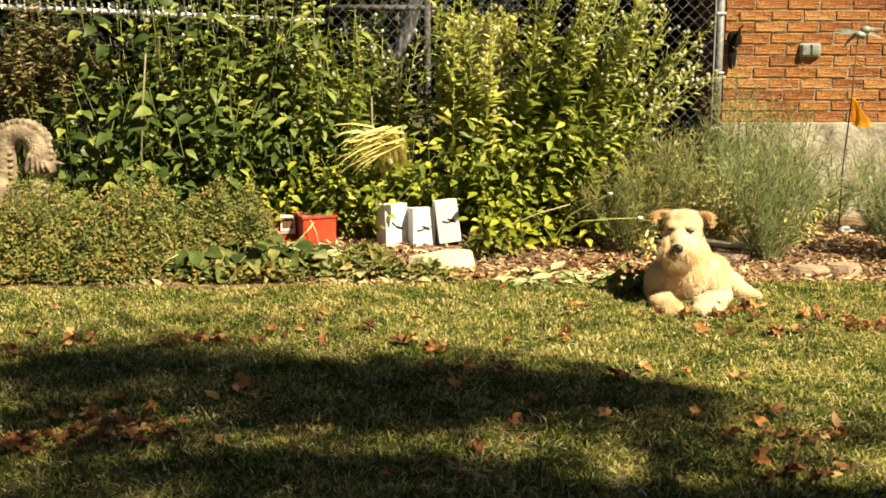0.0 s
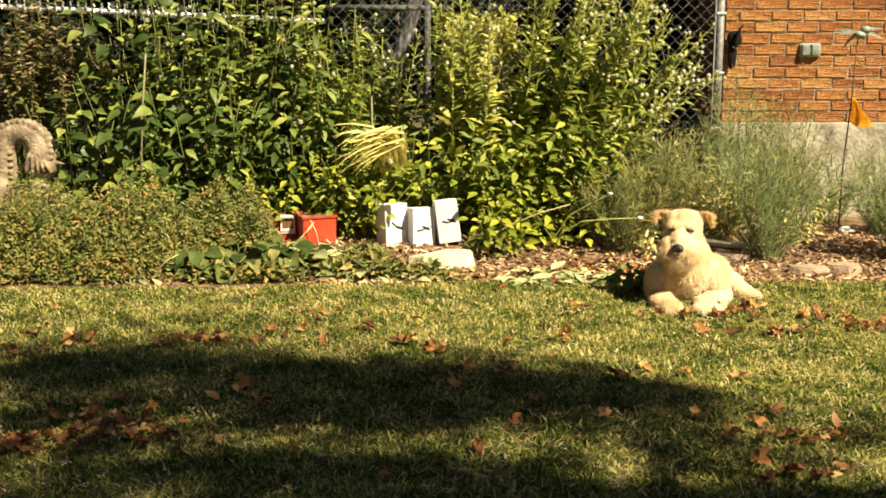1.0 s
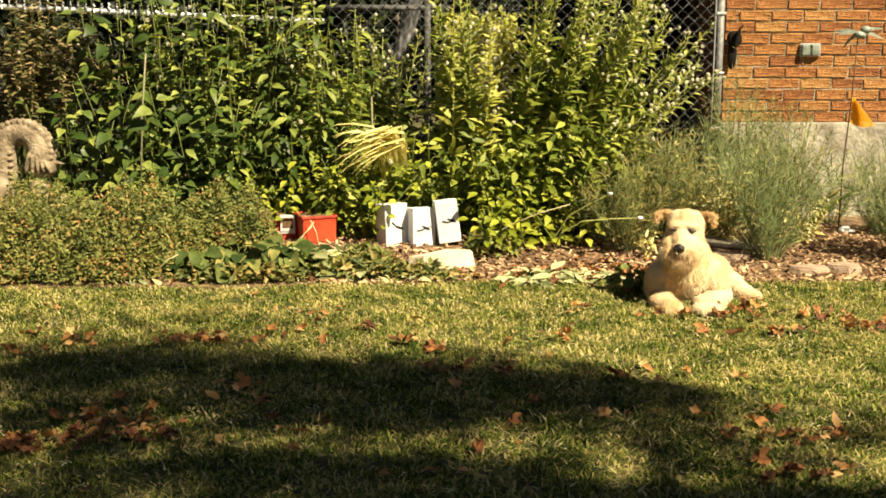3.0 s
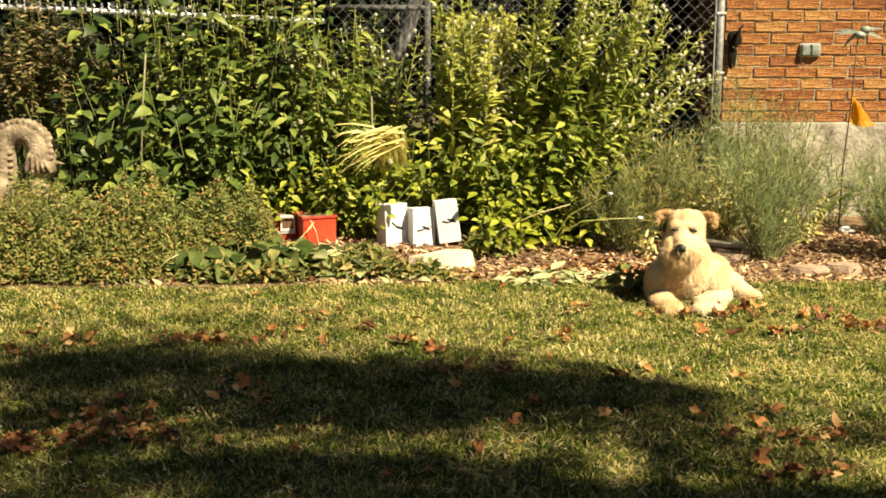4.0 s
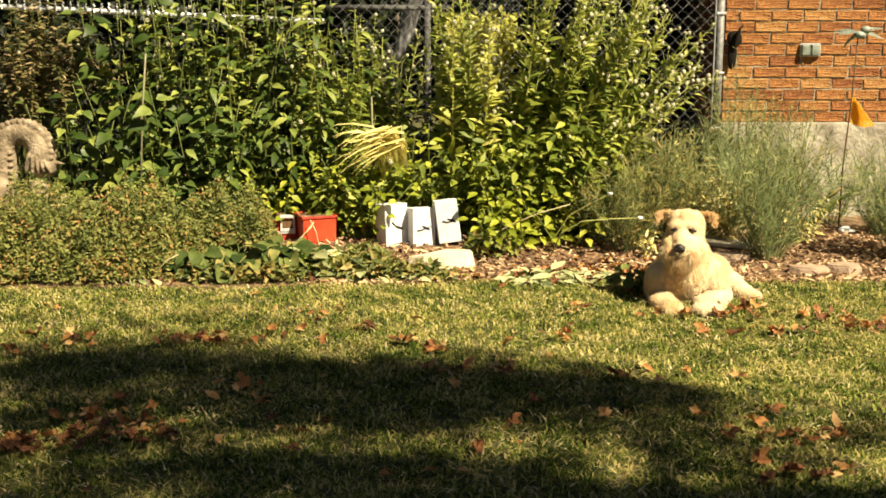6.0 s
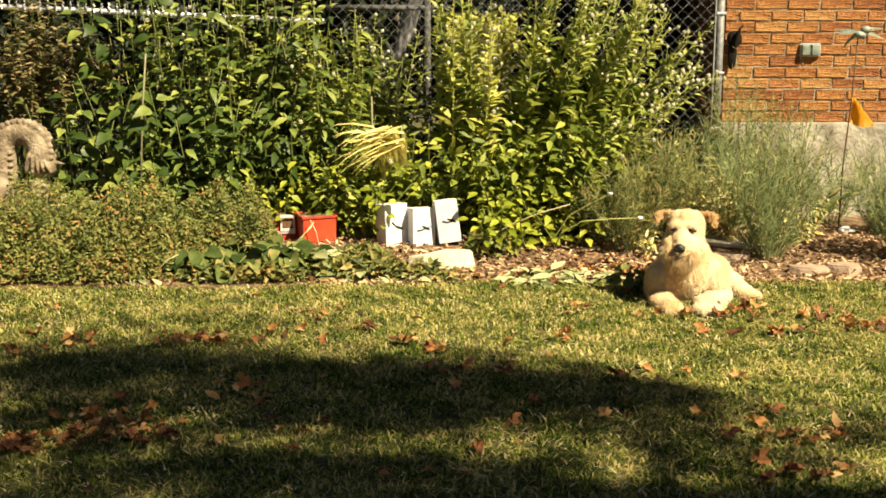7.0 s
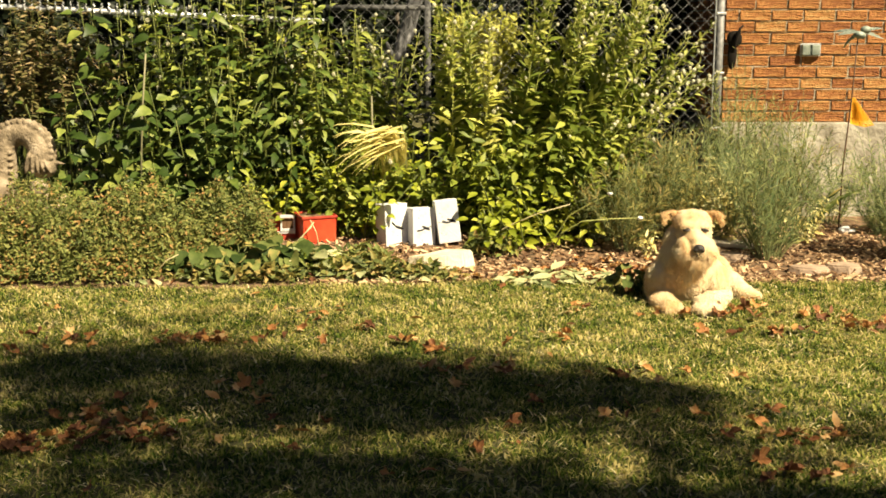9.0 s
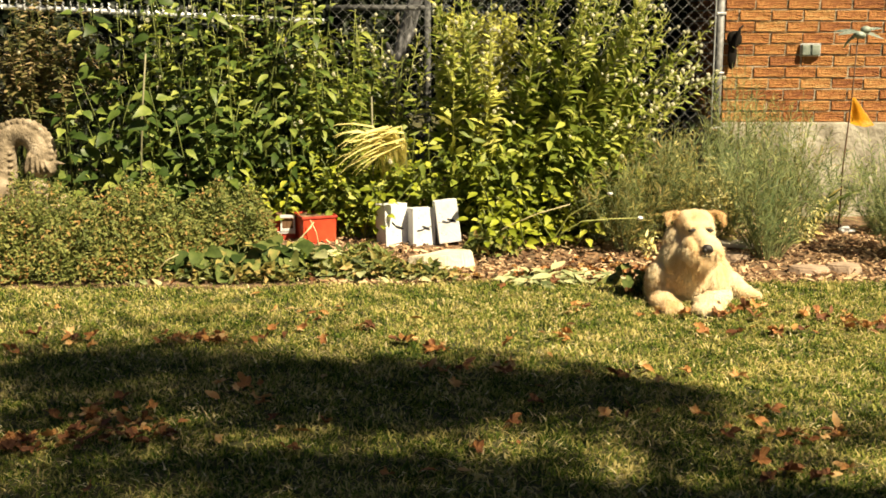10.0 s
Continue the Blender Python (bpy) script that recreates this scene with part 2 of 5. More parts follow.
def bed_edge(x):
    """Where the lawn ends and the bed begins."""
    return 5.56 + 0.05 * math.sin(1.7 * x + 0.5) + 0.03 * x + 0.02 * math.sin(7 * x)


def ground_z(x, y):
    """Height of the soil."""
    t = min(max((y - bed_edge(x)) / 0.7, 0), 1)
    return 0.075 * t * t * (3 - 2 * t)


# ---- ground ----
def build_ground():
    bm = bmesh.new()
    bmesh.ops.create_grid(bm, x_segments=60, y_segments=60, size=150)
    for v in bm.verts:
        v.co.z = -0.004
    tagged(put("ground", bm, M_LAWN), "mown lawn soil with dry patches", "ground", kind="structure")
    bm = bmesh.new()
    nx, ny = 110, 36
    grid = []
    for i in range(nx + 1):
        x = -5.5 + 11 * i / nx
        row = []
        for j in range(ny + 1):
            y = bed_edge(x) - 0.02 + (9.5 - bed_edge(x)) * (j / ny) ** 1.6
            z = ground_z(x, y) + 0.012 * noise.noise((x * 6, y * 6, 0)) * min(1, j / 4) + (0.0 if j else -0.01)
            row.append(bm.verts.new((x, y, z)))
        grid.append(row)
    for a, b in zip(grid, grid[1:]):
        for j in range(ny):
            bm.faces.new((a[j], b[j], b[j + 1], a[j + 1]))
    tagged(put("garden_bed", bm, M_SOIL, smooth=True), "dark mulched garden bed along the fence", "garden bed", kind="structure")


build_ground()

# ---- house ----
WALL_Y, WALL_X, COURSE, BRICK_W, JOINT = 7.13, 1.697, 0.0675, 0.193, 0.011
FOOT_Z = 0.65


def build_house():
    wall = thing("wall_house", (0, 0, 0), "orange-brown brick house wall on a concrete foundation", "house wall", kind="structure")
    bm = bmesh.new()
    box(bm, WALL_X + 0.004, 8, WALL_Y + 0.0055, WALL_Y + 0.25, FOOT_Z, 3.2)
    box(bm, WALL_X + 0.004, WALL_X + 0.25, WALL_Y + 0.25, 10, FOOT_Z, 3.2)
    part("mortar_backing", bm, M_MORTAR, wall, "pale sandy mortar")
    bm = bmesh.new()
    box(bm, WALL_X - 0.01, 8, WALL_Y - 0.012, WALL_Y + 0.3, -0.2, FOOT_Z, 0.006)
    box(bm, WALL_X - 0.01, WALL_X + 0.3, WALL_Y + 0.302, 10, -0.2, FOOT_Z, 0.006)
    part("foundation", bm, M_CONCRETE, wall, "rough pale concrete foundation")
    # bricks nearest the camera are pieces of their own; the rest of the wall is joined
    meshes = []
    for k in range(4):
        bm = bmesh.new()
        box(bm, 0, BRICK_W - JOINT, 0, 0.09, 0, COURSE - JOINT, 0.0025)
        for v in bm.verts:
            v.co += Vector([random.uniform(-0.003, 0.003) for _ in range(3)])
        me = bpy.data.meshes.new("brick")
        bm.to_mesh(me)
        bm.free()
        me.materials.append(M_BRICK)
        meshes.append(me)
    rest = []
    rows = int((3.2 - FOOT_Z) / COURSE)
    for r in range(rows):
        shift = -BRICK_W * 0.5 if r % 2 else 0.0
        z = FOOT_Z + 0.006 + r * COURSE
        for c in range(32):
            x = WALL_X + shift + c * BRICK_W + 0.181
            if c == 0:
                x = WALL_X
            if r < 16 and c < 9:
                if c == 0:
                    w = (0.181 if r % 2 == 0 else 0.181 - BRICK_W * 0.5)
                    if w < 0.04:
                        continue
                    m = pose(WALL_X, WALL_Y, z) @ Matrix.Diagonal(((w - JOINT) / (BRICK_W - JOINT), 1, 1, 1))
                else:
                    m = pose(x - BRICK_W + random.uniform(-.002, .002), WALL_Y + random.uniform(-0.003, 0.003), z)
                b = new("brick", random.choice(meshes))
                b.parent = wall
                b.matrix_basis = m
            elif c > 0:
                rest.append(np.array(pose(x - BRICK_W, WALL_Y, z)))
        for c in range(13):
            rest.append(np.array(pose(WALL_X + 0.09, WALL_Y + 0.1 + shift + (c + 0.5) * BRICK_W, z, 0, 0, 90)))
    me0 = meshes[0]
    tv = np.array([v.co[:] for v in me0.vertices])
    quads = np.array([p.vertices[:] for p in me0.polygons if len(p.vertices) == 4])
    v, f = spread(tv, quads, rest)
    ob = new("brickwork", array_mesh("brickwork", v, f, M_BRICK))
    ob.parent = wall
    tagged(ob, "joined courses of orange brick", kind="stuff")
    bm = bmesh.new()
    box(bm, WALL_X - 0.45, 8.4, WALL_Y - 0.45, 10.3, 3.2, 3.36, 0.01)
    for x, y in ((WALL_X - 0.45, WALL_Y - 0.45),):
        vs = [bm.verts.new(p) for p in ((x, y, 3.36), (8.4, y, 3.36), (8.4, 10.3, 3.36), (x, 10.3, 3.36), (5, 8.6, 4.6))]
        for a, b in ((0, 1), (1, 2), (2, 3), (3, 0)):
            bm.faces.new((vs[a], vs[b], vs[4]))
    part("roof", bm, M_BROWN, wall, "dark shingled roof")
    # covered outdoor socket
    sock = thing("outdoor_socket", (2.21, WALL_Y - 0.003, 1.085), "grey weathered covered outdoor socket on the brick wall", "socket")
    bm = bmesh.new()
    box(bm, -0.062, 0.062, -0.012, 0.004, -0.038, 0.038, 0.004)
    part("cover_plate", bm, M_STEEL, sock)
    for sx in (-0.029, 0.029):
        bm = bmesh.new()
        box(bm, sx - 0.024, sx + 0.024, -0.028, -0.012, -0.03, 0.03, 0.006)
        part("flap_cover", bm, M_VERDI, sock)
    bm = bmesh.new()
    tube(bm, [(-0.05, -0.02, 0.034), (0.05, -0.02, 0.034)], 0.006, 0.006, 8)
    part("hinge", bm, M_STEEL, sock)


# ---- fence ----
def chain_link(x0, x1, z0, z1, y, pitch=0.072, r=0.0019):
    """Zigzag wires, each hooked to the next one."""
    tv, tf = [], []
    half = pitch / 2
    n = int((z1 - z0) / half)
    path = [((half if k % 2 else 0.0) + (0.003 if k % 2 else -0.003), 0.003 if k % 2 else -0.003, z0 + half * k) for k in range(n + 1)]
    for k, (px, py, pz) in enumerate(path):
        for q in range(4):
            a = math.pi / 4 + q * math.pi / 2
            tv.append((px + r * math.cos(a), y + py + r * math.sin(a), pz))
    for k in range(n):
        for q in range(4):
            a, b = 4 * k + q, 4 * k + (q + 1) % 4
            tf.append((a, b, b + 4, a + 4))
    cols = []
    x, k = x0, 0
    while x < x1:
        m = Matrix.Translation((x, 0, 0))
        if k % 2:
            m = m @ Matrix.Translation((half, 0, 0)) @ Matrix.Diagonal((-1, 1, 1, 1))
        cols.append(np.array(m))
        x += half
        k += 1
    return spread(tv, tf, cols)


def build_fence():
    fy = 7.06
    f = thing("chain_link_fence", (-0.017, fy, 0), "galvanised chain-link fence with round steel posts", "fence")
    v, q = chain_link(-0.65, 1.64, 0.03, 1.62, 0)
    ob = new("wire_mesh", array_mesh("wire_mesh", v, q, M_SHADEWIRE))
    ob.parent = f
    for x, h, r in ((1.672, 1.75, 0.024), (-0.075, 1.7, 0.02)):
        bm = bmesh.new()
        tube(bm, [(x, 0.03, -0.1), (x, 0.03, h)], r, r, 12)
        blob(bm, (x, 0.03, h), (r * 1.15, r * 1.15, r * 0.9), sub=2)
        part("post", bm, M_SHADEWIRE if x > 0 else M_SHADESTEEL, f, smooth=True)
    bm = bmesh.new()
    tube(bm, [(-0.68, 0.03, 1.64), (1.672, 0.03, 1.64)], 0.019, 0.019, 10)
    part("top_rail", bm, M_SHADESTEEL, f, smooth=True)
    bm = bmesh.new()
    tube(bm, [(-0.68, 0.03, 1.335), (-0.075, 0.03, 1.335)], 0.017, 0.017, 10)
    part("brace_rail", bm, M_SHADESTEEL, f, smooth=True)
    for z in (0.25, 0.62, 0.95, 1.3):
        bm = bmesh.new()
        tube(bm, [(1.64, -0.004, z), (1.648, 0.0, z), (1.672, 0.002, z), (1.70, 0.02, z)], 0.008, 0.008, 6)
        part("tension_band", bm, M_STEEL, f)
    bm = bmesh.new()
    tube(bm, [(1.636, 0, 0.05), (1.636, 0, 1.62)], 0.005, 0.005, 5)
    part("tension_bar", bm, M_STEEL, f)

    # the lower run with its knuckled top edge
    f = thing("low_chain_link_fence", (0, 6.98, 0), "low chain-link fence with bright rail and twisted wire tips", "fence")
    v, q = chain_link(-4.4, -0.72, 0.03, 1.2, 0)
    ob = new("wire_mesh", array_mesh("wire_mesh", v, q, M_SHADEWIRE))
    ob.parent = f

    def top(x):
        return 1.27 - 0.045 * (x + 1.06)
    bm = bmesh.new()
    tube(bm, [(-4.4, 0.02, top(-4.4)), (-0.7, 0.02, top(-0.7))], 0.017, 0.017, 10)
    part("top_rail", bm, M_STEEL, f, smooth=True)
    bm = bmesh.new()
    tube(bm, [(0, 0, -0.012), (-0.007, 0.0, 0.016), (0.007, 0.002, 0.028), (-0.002, -0.002, 0.038), (0.005, 0, 0.046)], 0.005, 0.004, 5)
    me = bpy.data.meshes.new("wire_tip")
    bm.to_mesh(me)
    bm.free()
    me.materials.append(M_STEEL)
    x = -2.9
    while x < -1.25:
        t = new("wire_tip", me)
        t.parent = f
        t.matrix_basis = pose(x, 0, top(x), 0, 0, random.uniform(0, 360))
        x += 0.045
    for x in (-4.3, -0.95):
        bm = bmesh.new()
        tube(bm, [(x, 0.045, -0.1), (x, 0.045, top(x) + 0.02)], 0.022, 0.022, 12)
        part("post", bm, M_SHADESTEEL, f, smooth=True)


build_house()
build_fence()


# ---- trees and hedge ----
def build_hedge(name, x0, x1, y0, y1, h, count, size, material, label, seed, z0=0.0):
    rng = np.random.default_rng(seed)
    t = thing(name, ((x0 + x1) / 2, (y0 + y1) / 2, 0), label, "hedge")
    tv, tf = leaf_arrays(1, 0.6, shape=(0.1, 1.0, 0.0))
    ms = []
    for _ in range(count):
        u, w, k = rng.random(3)
        lump = 0.25 * noise.noise((u * (x1 - x0) * 1.3, w * 2, seed))
        z = z0 + (h - z0) * k ** 0.8 * (1 + lump)
        y = (w ** 1.5 - 0.5) * (y1 - y0) + 0.35 * noise.noise((u * (x1 - x0) * 1.7, z * 1.7, seed))
        ms.append(np.array(aim(((u - 0.5) * (x1 - x0), y, z), Vector(rng.normal(0, 1, 3)) + Vector((0, -0.4, -0.2)), rng.normal(0, 1, 3), size * rng.uniform(0.6, 1.4))))
    v, f = spread(tv, tf, ms)
    ob = new("foliage", array_mesh("foliage", v, f, material))
    ob.parent = t
    x = x0 + 0.3
    while x < x1:
        c = x - (x0 + x1) / 2
        bm = bmesh.new()
        tube(bm, [(c, 0, 0), (c + rng.uniform(-.1, .1), rng.uniform(-.1, .1), h * 0.5), (c + rng.uniform(-.3, .3), rng.uniform(-.2, .2), h * 0.9)], 0.03, 0.008, 6)
        part("stem", bm, M_BARK, t)
        x += 0.45


# hedges added as backdrop; their near-black leaves stand in for deep shade
build_hedge("shade_hedge", -4.6, -0.4, 7.45, 8.1, 1.75, 16000, 0.085, G_SHADEHEDGE, "added hedge close behind the fence, near-black to stand for deep shade", 4)
build_hedge("shade_hedge", 0.62, 1.62, 7.75, 8.35, 1.7, 5500, 0.08, G_SHADEHEDGE, "added hedge between the fence and the house, near-black for the shaded gap", 14)
build_hedge("hedge", -6.5, 0.0, 10.2, 11.6, 3.0, 16000, 0.10, G_SHADEHEDGE, "added dense hedge behind the fence, shade put into its near-black leaves", 5)
build_hedge("hedge", 0.72, 4.2, 10.4, 11.6, 3.0, 10000, 0.10, G_SHADEHEDGE, "added dense hedge beside the house, shade put into its near-black leaves", 9)
build_hedge("hedge", -2.5, 4.5, 15.5, 17, 3.2, 9000, 0.14, G_SHADEHEDGE, "added far hedge of the neighbouring yard, near-black in place of shade", 10)
build_hedge("far_shrub", -0.1, 0.9, 12.3, 13.1, 1.3, 3400, 0.07, G_YELJ, "sunlit yellow-green shrub in the neighbouring yard", 6, 0.4)


def build_slim_tree():
    """A slim grey trunk leaning behind the fence."""
    t = thing("slim_tree", (-0.42, 8.3, 0), "slim leaning grey-barked tree trunk behind the fence", "tree")
    bm = bmesh.new()
    tube(bm, [(0, 0, -0.1), (0.03, 0, 0.5), (0.1, 0, 0.95), (0.2, 0, 1.3), (0.34, 0, 1.75), (0.42, 0, 2.6)], 0.07, 0.045, 12)
    part("trunk", bm, M_GREYBARK, t, smooth=True)
    for a, b, r in (((0.1, 0, 0.95), (-0.15, -0.1, 1.5), 0.025), ((0.34, 0, 1.75), (0.7, -0.2, 2.7), 0.03), ((0.3, 0, 1.6), (-0.1, 0.1, 2.5), 0.03)):
        bm = bmesh.new()
        tube(bm, [a, Vector(a).lerp(Vector(b), 0.5) + Vector((0, 0, -0.04)), b], r, r * 0.5, 8)
        part("limb", bm, M_GREYBARK, t, smooth=True)


build_slim_tree()


def build_shade_tree():
    """The tree behind the camera whose crown shades the near lawn."""
    rng = np.random.default_rng(11)
    t = thing("shade_tree", (6.0, -3.9, 0), "broad leafy tree shading the near lawn", "tree")
    base = Vector((6.0, -3.9, 0))
    bm = bmesh.new()
    tube(bm, [(0, 0, -0.1), (0.05, 0.02, 1.8), (-0.05, 0.1, 3.9), (-0.2, 0.3, 6.2), (-0.3, 0.4, 8.2)], 0.3, 0.1, 14)
    part("trunk", bm, M_BARK, t, smooth=True)
    high = 8.0
    off = SUN_DIR * (high / SUN_DIR.z) - base
    tv, tf = leaf_arrays(1, 0.65, shape=(0.1, 1.0, 0.0))
    ms = []
    for _ in range(80000):
        x, y = rng.uniform(-2.6, 1.9), rng.uniform(2.6, 5.15)
        if rng.random() * 2.7 < thickness(x, y):
            p = Vector((x, y, 0)) + off + SUN_DIR * rng.normal(0, 0.35)
            ms.append(np.array(aim(p, rng.normal(0, 1, 3), Vector(rng.normal(0, 0.5, 3)) + SUN_DIR, 0.06 * rng.uniform(0.7, 1.4))))
    for x, y, rx, ry, n in ((-0.9, 2.3, 0.9, 0.35, 800), (0.6, 2.2, 1.0, 0.4, 1000), (-0.6, 1.5, 0.9, 0.5, 900), (0.9, 1.2, 0.9, 0.5, 900), (0.2, 0.4, 0.9, 0.6, 900)):
        for _ in range(n):
            a, q = rng.uniform(0, 2 * math.pi), math.sqrt(rng.random())
            p = Vector((x + math.cos(a) * q * rx, y + math.sin(a) * q * ry, 0)) + off + Vector((0, 0, rng.normal(0, 0.2)))
            ms.append(np.array(aim(p, rng.normal(0, 1, 3), Vector(rng.normal(0, 0.5, 3)) + SUN_DIR, 0.1 * rng.uniform(0.7, 1.4))))
    for x, y in ((-1.3, 4.1), (-0.3, 3.9), (0.5, 3.7), (-1.2, 3.3), (-0.4, 3.1), (0.6, 2.8), (1.1, 2.9), (-0.6, 1.8), (0.6, 1.2)):
        c = Vector((x, y, 0)) + off
        bm = bmesh.new()
        tube(bm, [(-0.2, 0.3, 6.0 + rng.uniform(-1, 0.4)), (c * 0.5 + Vector((0, 0, 3.6))), c], 0.045, 0.01, 6)
        part("limb", bm, M_BARK, t)
    v, f = spread(tv, tf, ms)
    ob = new("crown", array_mesh("crown", v, f, G_MIDJ))
    ob.parent = t


def thickness(x, y):
    """How many leaves deep the crown is over a spot of the lawn, along the sun's rays."""
    u = max(x + 0.3, 0)
    edge = 4.39 - 0.2 * u - 0.2 * u * u + 0.06 * math.sin(5 * x) - (1.6 * max(-1.55 - x, 0))
    inside = min(max((edge - y) / (0.24 + 0.25 * max(-0.4 - x, 0)) + 0.6, 0), 1)
    k = 0.5 if x < 0.0 else (0.5 if x < 0.6 else 0.42)
    thin = 0.22 * min(max((3.75 - y) / 0.4, 0), 1) * min(max((x - 0.05) / 0.3, 0), 1) * min(max((1.15 - x) / 0.3, 0), 1) + 0.14 * min(max((5.15 - y) / 0.5, 0), 1) * min(max((-0.1 - x) / 0.8, 0), 1)
    for cx, cy, rx, ry, w in ((-1.3, 4.15, 0.36, 0.17, 2.2), (-0.5, 4.02, 0.4, 0.13, 2.0), (0.1, 3.9, 0.5, 0.16, 2.6), (0.6, 3.78, 0.3, 0.1, 1.8), (-0.4, 3.13, 0.4, 0.085, 3.2),
                              (0.3, 2.92, 0.6, 0.075, 2.8), (1.1, 2.9, 0.5, 0.06, 1.2), (-1.15, 3.6, 0.3, 0.15, 0.5), (-0.15, 3.62, 0.4, 0.14, 1.2), (-1.75, 3.9, 0.15, 0.2, -0.6), (0.3, 3.3, 0.4, 0.12, -0.45), (-1.45, 3.3, 0.3, 0.2, -0.5), (-1.72, 4.1, 0.12, 0.25, -0.9), (1.2, 3.2, 0.5, 0.25, -0.3)):
        k += w * math.exp(-((x - cx) / rx) ** 2 - ((y - cy) / ry) ** 2)
    return thin + inside * max(k + 0.6 * noise.noise((x * 5, y * 8, 2)) + 0.9 * noise.noise((x * 9, y * 15, 5)), 0)


build_shade_tree()


# ---- plants ----
def leaf_data(name, L, w, material, **k):
    v, f = leaf_arrays(L, w, **k)
    return array_mesh(name, v, f, material, True)


OVATE = (0.05, 0.7, 1.0, 0.85, 0.5, 0.0)
LANCE = (0.1, 0.8, 1.0, 0.75, 0.4, 0.0)
ROUND = (0.25, 0.9, 1.0, 0.95, 0.7, 0.1)
LEAF_MID = [leaf_data("leaf", 0.115 * s, 0.047 * s, G_MID, fold=fo, curl=cu, shape=OVATE) for s, fo, cu in ((1, 0.3, 0.3), (0.85, 0.5, 0.15), (1.15, 0.2, 0.5))]
LEAF_YEL = [leaf_data("leaf", 0.076 * s, 0.042 * s, G_YEL, fold=fo, curl=cu, shape=OVATE) for s, fo, cu in ((1, 0.3, 0.3), (0.85, 0.5, 0.15))]
LEAF_BIG = [leaf_data("leaf", 0.105 * s, 0.088 * s, G_DARK, fold=fo, curl=cu, shape=ROUND) for s, fo, cu in ((1, 0.25, 0.3), (0.8, 0.4, 0.5), (1.2, 0.15, 0.2))]
LEAF_WILT = [leaf_data("leaf", 0.12 * s, 0.05 * s, G_WILT, fold=fo, curl=cu, shape=OVATE) for s, fo, cu in ((1, 0.3, 0.3), (0.75, 0.5, -0.3), (1.2, 0.2, 0.1))]


def stem_path(h, lean, bend, n=6):
    """Points of a stem that leans and bends outwards."""
    lean = Vector((lean[0], lean[1], 0))
    a, b = random.uniform(0, 6.28), random.uniform(0, 6.28)
    return [Vector((0.02 * h * (math.sin(a + 0.9 * i) - math.sin(a)), 0.02 * h * (math.sin(b + 0.8 * i) - math.sin(b)), h * i / n)) + lean * (i / n) + lean * bend * (i / n) ** 2 for i in range(n + 1)]


def along(pts, t):
    k = min(int(t * (len(pts) - 1)), len(pts) - 2)
    u = t * (len(pts) - 1) - k
    return pts[k].lerp(pts[k + 1], u), (pts[k + 1] - pts[k]).normalized()


def tall_plant(x, y, h, stems, leaves, meshes, seed, label, category="garden plant", wide=0.16, low=0.12, lean=(0, 0), size=1.0, name="leafy_plant"):
    """Upright stems with single broad leaves set round them."""
    rng = np.random.default_rng(seed)
    t = thing(name, (x, y, ground_z(x, y)), label, category, "leafy plants in the bed")
    per = int(leaves * (1.25 if meshes is LEAF_MID else 1.0)) // stems
    for s in range(stems):
        a = rng.uniform(0, 2 * math.pi)
        hh = h * rng.uniform(0.8, 1.05)
        root = Vector((math.cos(a) * 0.05, math.sin(a) * 0.05, 0))
        pts = [p + root for p in stem_path(hh, (lean[0] + math.cos(a) * wide * rng.uniform(0.4, 1.4), lean[1] + math.sin(a) * wide * 0.7), 0.3)]
        bm = bmesh.new()
        tube(bm, pts, 0.006, 0.0025, 5)
        part("stem", bm, G_STEM, t, smooth=True)
        for k in range(per):
            u = low + (1 - low) * (k + rng.random()) / per
            at, d = along(pts, min(u, 0.999))
            q = k * 2.4 + rng.uniform(-0.5, 0.5)
            out = Vector((math.cos(q), math.sin(q), rng.uniform(-0.5, 0.35)))
            out.y -= 0.35
            lf = new("leaf", meshes[rng.integers(len(meshes))])
            lf.parent = t
            reach = rng.uniform(0.015, 0.05)
            lf.matrix_basis = aim(at + out * reach, out, Vector((rng.normal(0, .35), -0.45 + rng.normal(0, .35), 1)), size * (1.15 - 0.45 * u) * rng.uniform(0.75, 1.25))
    return t


